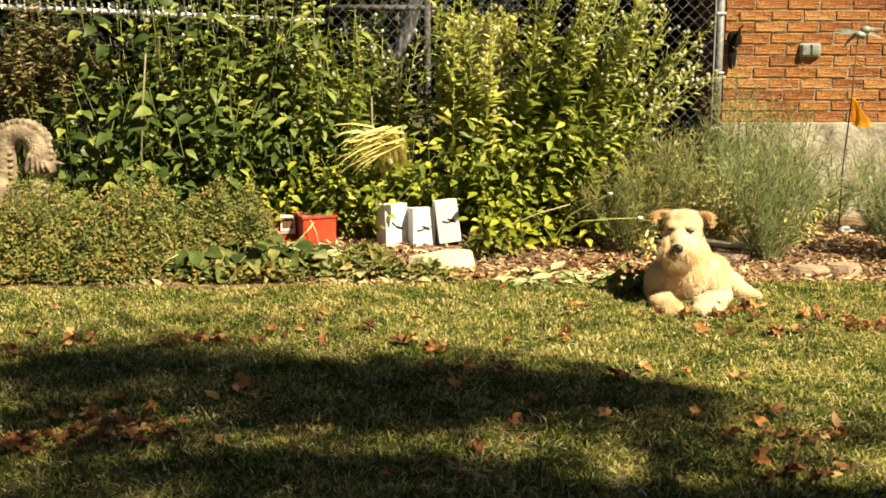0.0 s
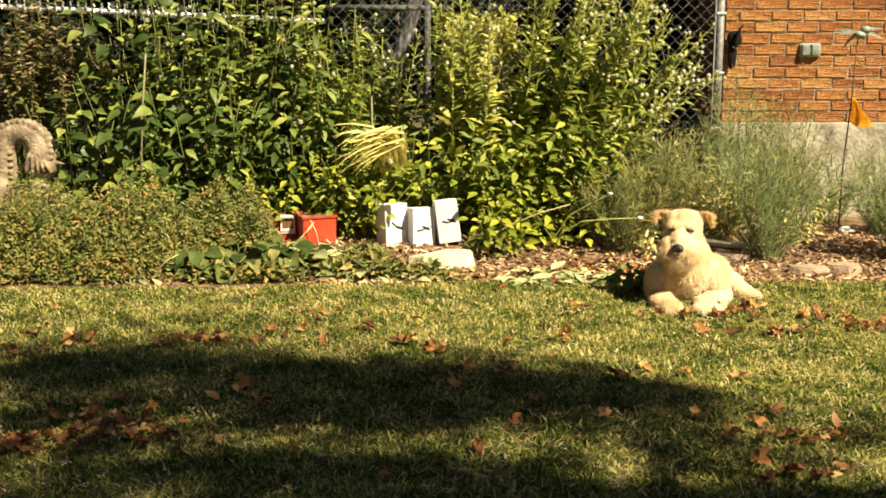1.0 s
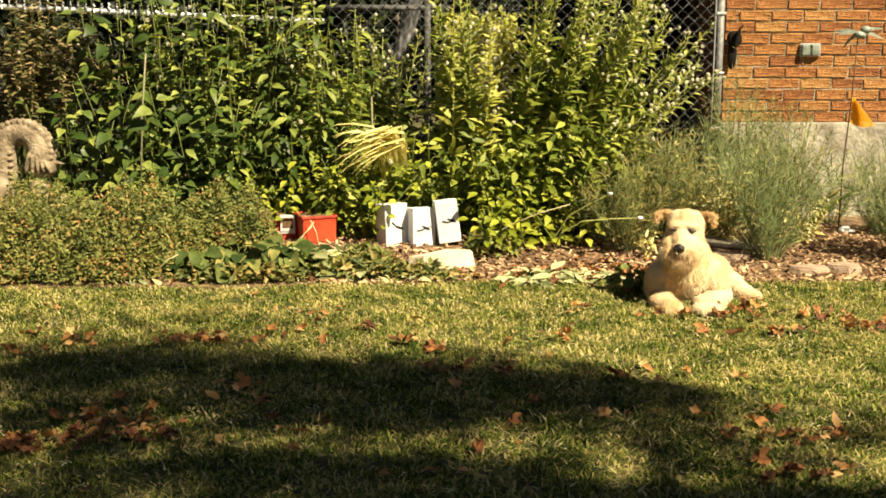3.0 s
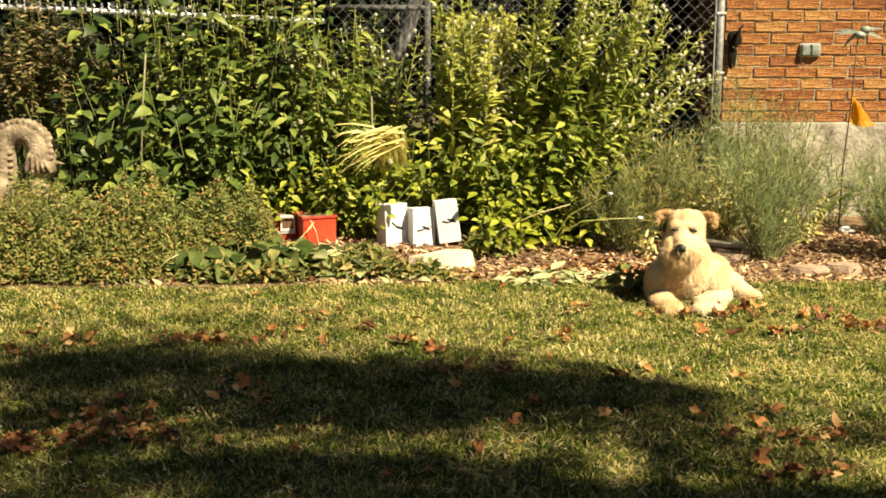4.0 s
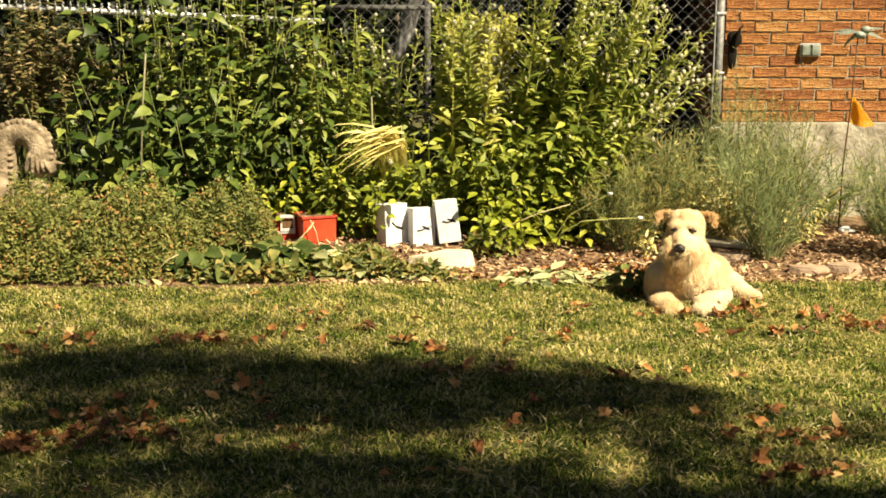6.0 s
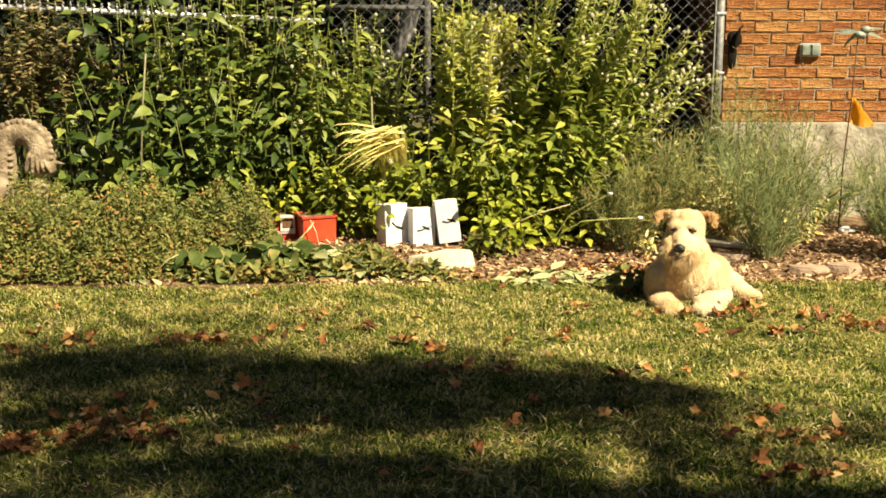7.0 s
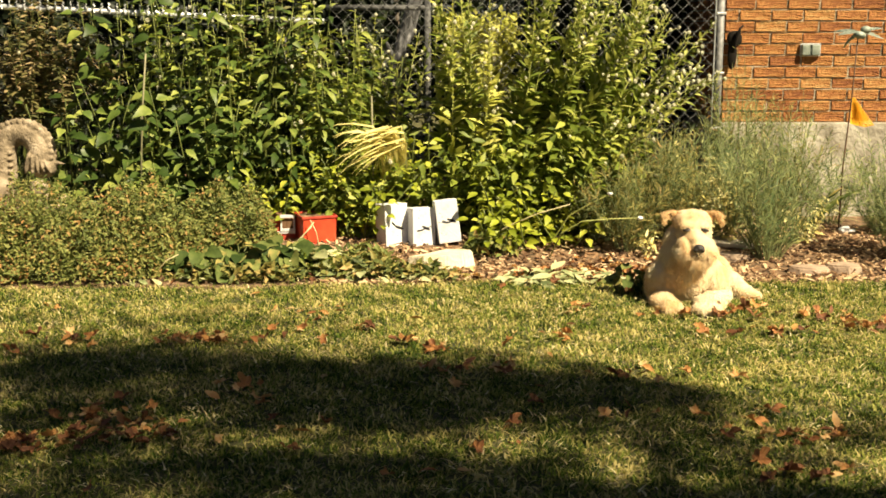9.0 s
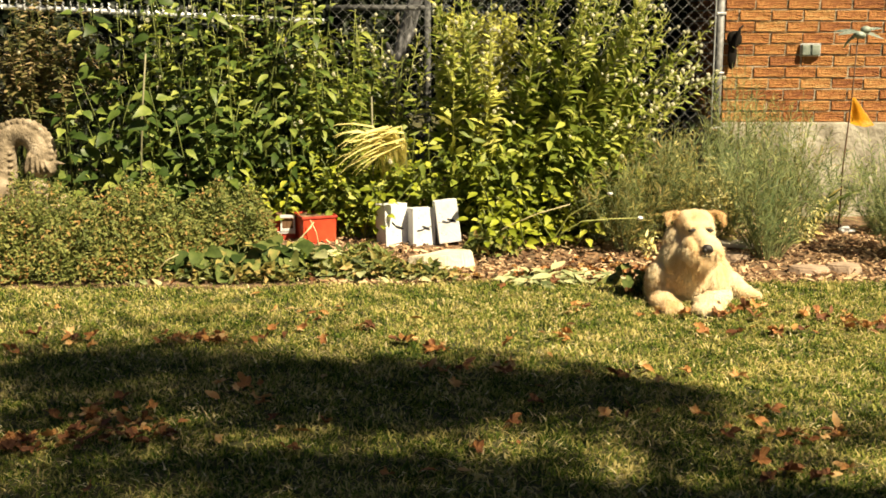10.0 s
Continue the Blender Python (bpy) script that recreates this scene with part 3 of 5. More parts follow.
def fine_plant(name, x, y, h, stems, per, leaf_len, leaf_w, material, seed, label, category, fan=0.5, heads=0, group="", lean=(0, 0), low=0.05, droop=0.3, flat=0.6, bend=0.5, head_size=0.0125, stem_r=0.003, taper=0.4, close=1.0, single=True, stem_mat=None):
    """A fan of stems with many narrow leaves, and seed heads on the tips."""
    rng = np.random.default_rng(seed)
    t = thing(name, (x, y, ground_z(x, y)), label, category, group)
    bm = bmesh.new()
    ms, tips = [], []
    for s in range(stems):
        a = rng.uniform(0, 2 * math.pi)
        q = math.sqrt(rng.random())
        hh = h * (1 - 0.35 * q * q) * rng.uniform(0.75, 1.05)
        pts = [p + Vector((math.cos(a), math.sin(a), 0)) * 0.06 * q for p in stem_path(hh, (lean[0] + math.cos(a) * fan * q, lean[1] + math.sin(a) * fan * q * flat), bend)]
        tube(bm, pts, stem_r, stem_r * 0.5, 4)
        if single:
            part("stem", bm, stem_mat or G_STEM, t)
            bm = bmesh.new()
        tips.append(pts[-1])
        for k in range(2 if heads else 0):
            tips.append(along(pts, rng.uniform(0.72, 0.97))[0] + Vector(rng.normal(0, 0.025, 3)))
        for k in range(per):
            u = low + (1 - low) * (k + rng.random()) / per
            at, d = along(pts, min(u, 0.999))
            out = Vector(rng.normal(0, 1, 3))
            out = (out - d * out.dot(d)).normalized() * close + d * rng.uniform(0.2, 1.0) + Vector((0, 0, -droop))
            ms.append(np.array(aim(at, out, Vector((rng.normal(0, .5), -0.3 + rng.normal(0, .5), 1)), leaf_len * rng.uniform(0.6, 1.3) * (1.15 - taper * u))))
    if single:
        bm.free()
    else:
        tagged(part("tuft_core", bm, stem_mat or G_STEM, t), kind="stuff")
    tv, tf = leaf_arrays(1, leaf_w / leaf_len, shape=(0.12, 0.95, 0.75, 0.0) if leaf_w > 0.012 else (0.5, 1.0, 0.0))
    v, f = spread(tv, tf, ms)
    ob = new("foliage", array_mesh("foliage", v, f, material, True))
    ob.parent = t
    if heads:
        bm = bmesh.new()
        blob(bm, (0, 0, 0), (1, 1, 1.15), sub=1)
        for vv in list(bm.verts):
            vv.co *= random.uniform(0.85, 1.15)
        me = bpy.data.meshes.new("seed_head")
        bm.to_mesh(me)
        bm.free()
        me.materials.append(G_BUD)
        rng.shuffle(tips)
        for p in tips[:heads]:
            hd = new("seed_head", me)
            hd.parent = t
            hd.matrix_basis = Matrix.Translation(Vector(p)) @ Matrix.Scale(head_size * rng.uniform(0.7, 1.25), 4)
    return t


def mound(x, y, rx, ry, h, count, size, material, seed, label, name="low_shrub", category="shrub"):
    """A low cushion of small leaves over twigs."""
    rng = np.random.default_rng(seed)
    t = thing(name, (x, y, ground_z(x, y)), label, category, "low plants at the lawn's edge")
    ms = []
    bm = bmesh.new()
    for k in range(count):
        a, q = rng.uniform(0, 2 * math.pi), math.sqrt(rng.random())
        px, py = math.cos(a) * q * rx, math.sin(a) * q * ry
        top = h * (1 - q ** 3) * (1 + 0.45 * noise.noise(((x + px) * 7, (y + py) * 7, seed)) + 0.45 * noise.noise(((x + px) * 19, (y + py) * 19, seed))) + 0.015
        z = top * rng.random() ** 0.35
        ms.append(np.array(aim((px, py, z), Vector((rng.normal(0, 1), rng.normal(-0.3, 1), rng.normal(0.3, 0.7))), Vector((rng.normal(0, .6), rng.normal(-.3, .6), 1)), size * rng.uniform(0.6, 1.4))))
        if k % 40 == 0:
            tube(bm, [(px * 0.3, py * 0.3, 0), (px * 0.8, py * 0.8, z * 0.6), (px, py, z)], 0.003, 0.0015, 4)
    tagged(part("twig_work", bm, G_STEM, t), kind="stuff")
    tv, tf = leaf_arrays(1, 0.46, shape=(0.15, 1.0, 0.0))
    v, f = spread(tv, tf, ms)
    ob = new("foliage", array_mesh("foliage", v, f, material))
    ob.parent = t
    return t


def big_leaf_plant(x, y, h, r, count, meshes, seed, label, name="broad_leaf_plant", size=1.0):
    rng = np.random.default_rng(seed)
    t = thing(name, (x, y, ground_z(x, y)), label, "garden plant", "broad-leaved plants")
    for k in range(count):
        a, q = rng.uniform(0, 2 * math.pi), math.sqrt(rng.random())
        tip = Vector((math.cos(a) * r * q, math.sin(a) * r * q * 0.7, h * (1.0 - 0.6 * q) * rng.uniform(0.6, 1.1)))
        if k % 2 == 0:
            bm = bmesh.new()
            tube(bm, [(0, 0, 0), tip * 0.6 + Vector((0, 0, 0.02)), tip], 0.003, 0.002, 4)
            part("leaf_stalk", bm, G_STEM, t)
        lf = new("leaf", meshes[rng.integers(len(meshes))])
        lf.parent = t
        lf.matrix_basis = aim(tip, Vector((math.cos(a), math.sin(a) - 0.4, rng.uniform(-0.6, 0.2))), Vector((rng.normal(0, .4), -0.5 + rng.normal(0, .4), 1)), size * rng.uniform(0.55, 1.15))
    return t


LEAFY = "tall leafy green plant with broad pointed leaves"
LEAF_HEART = [leaf_data("leaf", 0.1 * s, 0.066 * s, G_MID, fold=fo, curl=cu, shape=(0.2, 0.95, 1.0, 0.75, 0.4, 0.0)) for s, fo, cu in ((1, 0.3, 0.3), (0.8, 0.5, 0.15), (1.2, 0.2, 0.5))]
for i, (x, y, h, st, lv, wd) in enumerate([
        (-2.2, 6.7, 0.8, 4, 60, 0.2), (-1.95, 6.5, 0.75, 4, 70, 0.16), (-1.75, 6.45, 0.95, 4, 70, 0.16), (-1.5, 6.45, 1.0, 5, 90, 0.16),
        (-1.75, 6.3, 0.46, 4, 44, 0.14), (-1.52, 6.3, 0.48, 4, 44, 0.14), (-1.32, 6.3, 0.4, 4, 40, 0.12), (-1.6, 6.7, 1.4, 5, 110, 0.16), (-1.3, 6.5, 0.8, 4, 80, 0.16), (-1.8, 6.8, 1.5, 5, 110, 0.14)]):
    tall_plant(x, y, h, st, lv, LEAF_HEART, 100 + i, "tall plant with broad heart-shaped green leaves", wide=wd)
for i, (x, y, h, st, lv, wd) in enumerate([
        (-1.35, 6.75, 1.6, 5, 120, 0.16), (-1.1, 6.6, 1.3, 6, 130, 0.18), (-0.92, 6.8, 1.45, 5, 110, 0.18), (-0.7, 6.7, 1.2, 5, 110, 0.16),
        (-0.85, 6.55, 0.85, 5, 110, 0.16), (-1.25, 6.4, 0.75, 4, 80, 0.16), (-0.36, 6.9, 0.95, 4, 60, 0.1), (-1.15, 6.88, 1.6, 5, 110, 0.2)]):
    tall_plant(x, y, h, st, lv, LEAF_MID, 120 + i, LEAFY, wide=wd, size=0.9)
for i, (x, y, h, st, lv) in enumerate([(0.33, 6.3, 0.36, 6, 90), (0.15, 6.48, 0.5, 6, 90), (0.52, 6.35, 0.33, 5, 70), (-0.5, 6.5, 0.5, 6, 90), (-0.25, 6.55, 0.55, 6, 90), (-0.02, 6.6, 0.7, 6, 100), (0.4, 6.5, 0.6, 5, 80), (-0.72, 6.6, 0.55, 5, 80), (0.7, 6.42, 0.4, 5, 60), (-0.98, 6.5, 0.42, 5, 70), (-0.45, 6.45, 0.42, 5, 80), (-0.36, 6.42, 0.3, 4, 50), (-0.3, 6.3, 0.4, 5, 60), (-0.48, 6.3, 0.34, 4, 46), (-0.62, 6.48, 0.56, 6, 100), (0.28, 6.12, 0.24, 5, 50), (0.47, 6.14, 0.26, 5, 54), (0.66, 6.16, 0.22, 5, 46), (-1.05, 6.52, 0.4, 5, 60), (-0.9, 6.42, 0.42, 5, 70), (-1.08, 6.4, 0.36, 4, 50), (-0.76, 6.44, 0.4, 5, 60)]):
    tall_plant(x, y, h, st, lv, LEAF_YEL, 140 + i, "bushy plant with bright yellow-green leaves", wide=0.16, name="yellow_green_plant")

SEED_BM = bmesh.new()
blob(SEED_BM, (0, 0, 0), (1, 1, 1.15), sub=1)
for vert in SEED_BM.verts:
    vert.co *= random.uniform(0.85, 1.15)
SEED_HEAD = bpy.data.meshes.new("seed_head")
SEED_BM.to_mesh(SEED_HEAD)
SEED_BM.free()
SEED_HEAD.materials.append(G_BUD)


def shoot_bush(x, y, shoots, seed, label, leaves=44, leaf_len=0.1, heads=5, material=None):
    """Straight leafy shoots from one root: (lean in degrees, length, forward slope) each, with twigs and seed heads near the tips."""
    rng = np.random.default_rng(seed)
    t = thing("flowering_plant", (x, y, ground_z(x, y)), label, "garden plant", "flowering plants")
    ms = []
    for lean, length, fwd in shoots:
        a = math.radians(lean)
        way = Vector((math.sin(a), fwd, math.cos(a))).normalized()
        root = Vector((rng.uniform(-0.1, 0.1), rng.uniform(-0.08, 0.08), 0))
        sag = Vector((math.cos(a), 0, -math.sin(a))) * rng.uniform(-0.05, 0.07) * length
        jig = Vector(rng.normal(0, 0.012, 3))
        pts = [root + way * length * u + sag * (u * u - u) * 2 + jig * math.sin(u * 7) for u in (0, 0.17, 0.34, 0.5, 0.66, 0.83, 1)]
        bm = bmesh.new()
        tube(bm, pts, 0.0042, 0.0022, 5)
        twigs = []
        for k in range(heads + 2):
            at, d = along(pts, rng.uniform(0.66, 0.999))
            side = Vector(rng.normal(0, 1, 3))
            side = (side - d * side.dot(d)).normalized()
            end = at + (d * rng.uniform(0.5, 1.0) + side * rng.uniform(0.3, 0.9)) * rng.uniform(0.035, 0.1)
            tube(bm, [at, at.lerp(end, 0.5) + Vector((0, 0, 0.004)), end], 0.0018, 0.0013, 4)
            twigs.append(end)
        part("stem", bm, G_PALE, t)
        for end in twigs[:heads]:
            hd = new("seed_head", SEED_HEAD)
            hd.parent = t
            hd.matrix_basis = Matrix.Translation(end) @ Matrix.Scale(rng.uniform(0.008, 0.014), 4)
        n = int(leaves * length)
        for k in range(n):
            u = 0.08 + 0.9 * (k + rng.random()) / n
            at, d = along(pts, u)
            side = Vector(rng.normal(0, 1, 3))
            side = (side - d * side.dot(d)).normalized()
            out = side * rng.uniform(0.6, 1.1) + d * rng.uniform(0.5, 1.1) + Vector((0, -0.1, -0.15))
            size = leaf_len * (1.1 if u < 0.5 else 1.1 - 1.3 * (u - 0.5)) * rng.uniform(0.65, 1.25)
            ms.append(np.array(aim(at, out, Vector((rng.normal(0, .5), -0.3 + rng.normal(0, .5), 1)), size)))
    tv, tf = leaf_arrays(1, 0.33, shape=(0.12, 0.95, 0.75, 0.0))
    v, f = spread(tv, tf, ms)
    ob = new("foliage", array_mesh("foliage", v, f, material or G_SHOOT, True))
    ob.parent = t
    return t


def shoot_fan(a0, a1, l0, l1, count, seed):
    rng = np.random.default_rng(seed)
    return [(a0 + (a1 - a0) * (k + rng.random()) / count, rng.uniform(l0, l1), rng.uniform(-0.25, 0.2)) for k in range(count)]


FLOW = "tall bushy flowering plant gone to pale seed heads"
swaying = [
    shoot_bush(0.1, 6.68, shoot_fan(-9, 5, 1.1, 1.55, 8, 1), 200, FLOW, 60),
    shoot_bush(0.4, 6.62, shoot_fan(4, 32, 1.3, 1.6, 20, 2), 201, FLOW, 66),
    shoot_bush(0.3, 6.66, shoot_fan(-16, 20, 0.7, 1.0, 14, 3), 202, FLOW, 66, heads=4),
    shoot_bush(0.5, 6.58, shoot_fan(18, 40, 1.25, 1.55, 18, 4), 203, FLOW, 58, heads=6),
    shoot_bush(0.55, 6.6, shoot_fan(38, 47, 1.2, 1.38, 7, 5), 204, "long seed-headed shoots leaning over towards the house", 44, 0.075, 9),
    shoot_bush(0.58, 6.52, shoot_fan(4, 44, 0.6, 0.9, 20, 6), 205, FLOW, 70, heads=2),
    shoot_bush(0.16, 6.6, shoot_fan(-3, 12, 1.0, 1.35, 6, 8), 207, FLOW, 42, material=G_YELJ),
    shoot_bush(-0.32, 6.86, shoot_fan(-10, 14, 0.85, 1.15, 7, 7), 206, FLOW, 50, heads=4),
]
for i, (x, y, h, st, fan) in enumerate([(0.55, 6.45, 0.75, 26, 0.4), (0.2, 6.5, 0.7, 20, 0.35), (0.82, 6.5, 0.6, 20, 0.3)]):
    fine_plant("bushy_plant", x, y, h, st, 32, 0.1, 0.04, G_MIDJ, 230 + i, "bushy green plant with narrow leaves", "garden plant", fan, 4, "flowering plants")
for i, (x, y, h, st) in enumerate([(-0.64, 6.42, 0.42, 20), (-0.44, 6.42, 0.44, 20), (-0.24, 6.42, 0.4, 16), (-0.84, 6.48, 0.46, 18), (0.0, 6.44, 0.4, 14)]):
    fine_plant("leafy_plant", x, y, h, st, 22, 0.062, 0.03, G_SHOOT, 240 + i, "low bushy plant with small yellow-green leaves", "garden plant", 0.2, 0, "leafy plants in the bed")
for i, (x, y, h, st, fan) in enumerate([(-2.48, 6.85, 1.4, 40, 0.22), (-2.2, 6.88, 1.42, 36, 0.2), (-1.0, 6.95, 1.5, 20, 0.22)]):
    fine_plant("seedy_shrub", x, y, h, st, 46, 0.06, 0.022, G_BROWN, 250 + i, "tall fine-leaved shrub turning brown and seedy", "shrub", fan, 8, "shrubs by the fence", low=0.66)
for i, (x, y, h, st, fan, lean) in enumerate([(-0.55, 6.82, 1.5, 20, 0.16, (-0.06, 0)), (-0.8, 6.75, 1.45, 18, 0.2, (0, 0)), (-0.6, 6.6, 1.0, 20, 0.16, (0, 0)), (-1.72, 6.85, 1.55, 14, 0.16, (0, 0)), (-1.38, 6.86, 1.55, 18, 0.16, (0, 0)), (-1.15, 6.84, 1.55, 16, 0.16, (0, 0)), (-0.47, 6.86, 1.4, 12, 0.1, (-0.02, 0))]):
    fine_plant("leafy_shrub", x, y, h, st, 48, 0.085, 0.03, G_MIDJ, 260 + i, "upright shrub with small narrow green leaves and seedy tips", "shrub", fan, 12, "shrubs by the fence", lean, taper=0.5, stem_mat=G_PALE)

# feathery clumps beside the house: straight stems splayed from the root, set with needle leaves
FEATHER = "feathery blue-green plant with thin splayed stems"
for i, (x, y, h, st, fan, m) in enumerate([
        (1.69, 5.95, 0.78, 75, 0.3, G_BLUE), (2.38, 5.95, 0.76, 62, 0.28, G_BLUE), (0.98, 6.12, 0.5, 60, 0.22, G_MIX), (1.22, 6.3, 0.64, 60, 0.24, G_MIX),
        (1.5, 6.6, 0.66, 56, 0.22, G_BLUE), (1.28, 6.85, 0.66, 44, 0.2, G_MIX), (1.78, 6.86, 0.86, 40, 0.16, G_BLUE), (1.95, 6.8, 0.74, 40, 0.22, G_MIX),
        (2.3, 6.85, 0.46, 30, 0.22, G_BLUE), (1.74, 6.92, 1.0, 44, 0.2, G_OLIVE), (2.05, 6.92, 0.8, 30, 0.2, G_OLIVE), (1.45, 6.25, 0.42, 40, 0.2, G_DRY), (2.5, 6.5, 0.5, 40, 0.22, G_BLUE), (0.85, 6.3, 0.4, 40, 0.2, G_OLIVE), (1.05, 6.6, 0.62, 50, 0.2, G_OLIVE)]):
    fine_plant("feathery_plant", x, y, h, st, 30, 0.06, 0.0052, m, 300 + i, FEATHER if m is G_BLUE else "thin wispy seeding plant, green and straw-coloured", "garden plant", fan, 0, "feathery clumps", (0, 0), 0.12, 0.0, 0.7, 0.12, 0.01, 0.0022, taper=0.3, close=0.6, single=False, stem_mat=G_FEATHERSTEM)
for i, (x, y, h, st, fan) in enumerate([(1.52, 6.22, 0.42, 12, 0.12), (1.12, 6.05, 0.14, 5, 0.1), (1.98, 6.3, 0.28, 9, 0.15), (1.42, 6.62, 0.6, 10, 0.14)]):
    fine_plant("yellowed_plant", x, y, h, st, 16, 0.06, 0.016, G_STRAW, 370 + i, "yellowed dying plant among the feathery clumps", "garden plant", fan, 0, "yellowed plants")


def strap_plant(x, y, seed):
    """A few dark arching strap leaves."""
    rng = np.random.default_rng(seed)
    t = thing("strap_leaf_plant", (x, y, ground_z(x, y)), "few dark arching strap leaves in front of the foundation", "garden plant")
    for k in range(5):
        reach, top = rng.uniform(0.12, 0.32), rng.uniform(0.2, 0.32)
        pts = [Vector((reach * u, -0.06 * u * k / 4, top * (1.5 * u - 0.6 * u * u))) for u in (0, 0.25, 0.5, 0.75, 1)]
        bm = bmesh.new()
        prev = None
        for u, p in enumerate(pts):
            w = Vector((-0.2, 0.5, 0.6)) * (0.008, 0.011, 0.011, 0.008, 0.001)[u]
            trio = (bm.verts.new(p - w), bm.verts.new(p + Vector((0.002, 0, -0.003))), bm.verts.new(p + w))
            if prev:
                bm.faces.new((prev[0], prev[1], trio[1], trio[0]))
                bm.faces.new((prev[1], prev[2], trio[2], trio[1]))
            prev = trio
        part("strap_leaf", bm, G_DARK, t)


strap_plant(2.0, 6.4, 61)


def straw_clump(x, y, seed, count, h):
    """Dried strap leaves that rise, kink and lie over to one side."""
    rng = np.random.default_rng(seed)
    t = thing("dried_daylily", (x, y, ground_z(x, y)), "dried straw-yellow strap leaves of a daylily clump, bent over", "garden plant", "dried daylily clumps")
    for k in range(count):
        top = h * rng.uniform(0.8, 1.04)
        a = math.radians(rng.uniform(168, 208))
        far, fwd = rng.uniform(0.16, 0.32), rng.uniform(-0.12, 0.03)
        x0, w = rng.uniform(0.04, 0.22), rng.uniform(0.005, 0.01)
        over = Vector((math.cos(a) * far, fwd, math.sin(a) * far))
        knee = Vector((x0, rng.uniform(-0.06, 0.04), top))
        pts = [Vector((rng.uniform(-0.1, 0.3), rng.uniform(0.1, 0.3), 0)), Vector((x0 + rng.uniform(-0.08, 0.06), 0.18, top * 0.5)), knee - Vector((0.015, 0, 0.03)), knee + over * 0.1 + Vector((0, 0, 0.01)), knee + over * 0.5 + Vector((0, 0, 0.015)), knee + over * 0.8, knee + over * 1.0 - Vector((0, 0, 0.03))]
        bm = bmesh.new()
        prev = None
        for i, p in enumerate(pts):
            ww = w * (0.3, 0.3, 0.8, 1.1, 0.9, 0.6, 0.1)[i]
            side = (Vector((1, -0.2, 0)) if i < 3 else Vector((0, 0.85, 0.5))) * ww
            trio = (bm.verts.new(p - side), bm.verts.new(p + Vector((0, 0.002, -0.002))), bm.verts.new(p + side))
            if prev:
                bm.faces.new((prev[0], prev[1], trio[1], trio[0]))
                bm.faces.new((prev[1], prev[2], trio[2], trio[1]))
            prev = trio
        part("strap_leaf", bm, G_STRAW, t)


straw_clump(-0.4, 6.34, 41, 36, 0.6)


def flower_stalk(pts, seed):
    t = thing("flower_stalk", pts[0], "thin pale flower stalk with a white tip", "flower", "flower stalks")
    o = Vector(pts[0])
    bm = bmesh.new()
    tube(bm, [Vector(p) - o for p in pts], 0.004, 0.003, 5)
    part("stalk", bm, G_PALE, t)
    bm = bmesh.new()
    blob(bm, Vector(pts[-1]) - o, (0.016, 0.012, 0.01), sub=2)
    for v in bm.verts:
        v.co += Vector([random.uniform(-0.002, 0.002) for _ in range(3)])
    part("flower_head", bm, M_WHITE, t, "small white flower head")


flower_stalk([(0.55, 5.9, 0.06), (0.6, 5.82, 0.2), (0.7, 5.78, 0.268), (0.84, 5.78, 0.28), (0.99, 5.78, 0.285)], 1)
flower_stalk([(0.55, 6.1, 0.06), (0.66, 6.05, 0.25), (0.75, 6.02, 0.31), (0.868, 6.0, 0.376)], 2)

# weeds at the edge of the bed
for i, (x, y, rx, ry, h, n) in enumerate([(-0.42, 5.8, 0.2, 0.1, 0.1, 420), (-0.6, 5.72, 0.2, 0.08, 0.07, 320), (0.25, 6.05, 0.16, 0.1, 0.08, 260), (-0.5, 5.66, 0.3, 0.07, 0.07, 480), (-0.15, 5.64, 0.25, 0.06, 0.05, 300), (-1.0, 5.59, 0.35, 0.06, 0.06, 420)]):
    mound(x, y, rx, ry, h, n, 0.05, G_MIDJ if i == 1 else G_OLIVE if i < 3 else G_MIX, 480 + i, "low weedy green growth at the bed's edge", "weed_patch", "weeds")

# low growth along the lawn
for i, (x, y, rx, ry, h, n) in enumerate([(-2.1, 5.88, 0.5, 0.4, 0.34, 5200), (-1.6, 5.92, 0.42, 0.38, 0.33, 4600), (-1.18, 6.1, 0.27, 0.25, 0.24, 3000), (-1.0, 6.02, 0.15, 0.14, 0.19, 1300), (-1.12, 6.22, 0.22, 0.14, 0.3, 1800),
                                          (-2.3, 5.65, 0.35, 0.22, 0.24, 2200), (-1.75, 5.66, 0.38, 0.18, 0.18, 2200)]):
    mound(x, y, rx, ry, h, int(n * 2.3), 0.023, G_OLIVE, 400 + i, "low olive-green ground cover with rusty tips")
for i, (x, y, r, n) in enumerate([(-1.02, 5.74, 0.2, 50), (-0.8, 5.8, 0.18, 44), (-1.22, 5.7, 0.14, 26), (-0.64, 5.74, 0.12, 20), (0.885, 5.36, 0.08, 22)]):
    big_leaf_plant(x, y, 0.15, r, int(n * 1.4), LEAF_BIG if i != 3 else LEAF_WILT, 440 + i, "low plant with dark rounded leaves", size=1.0 if i < 4 else 0.55)


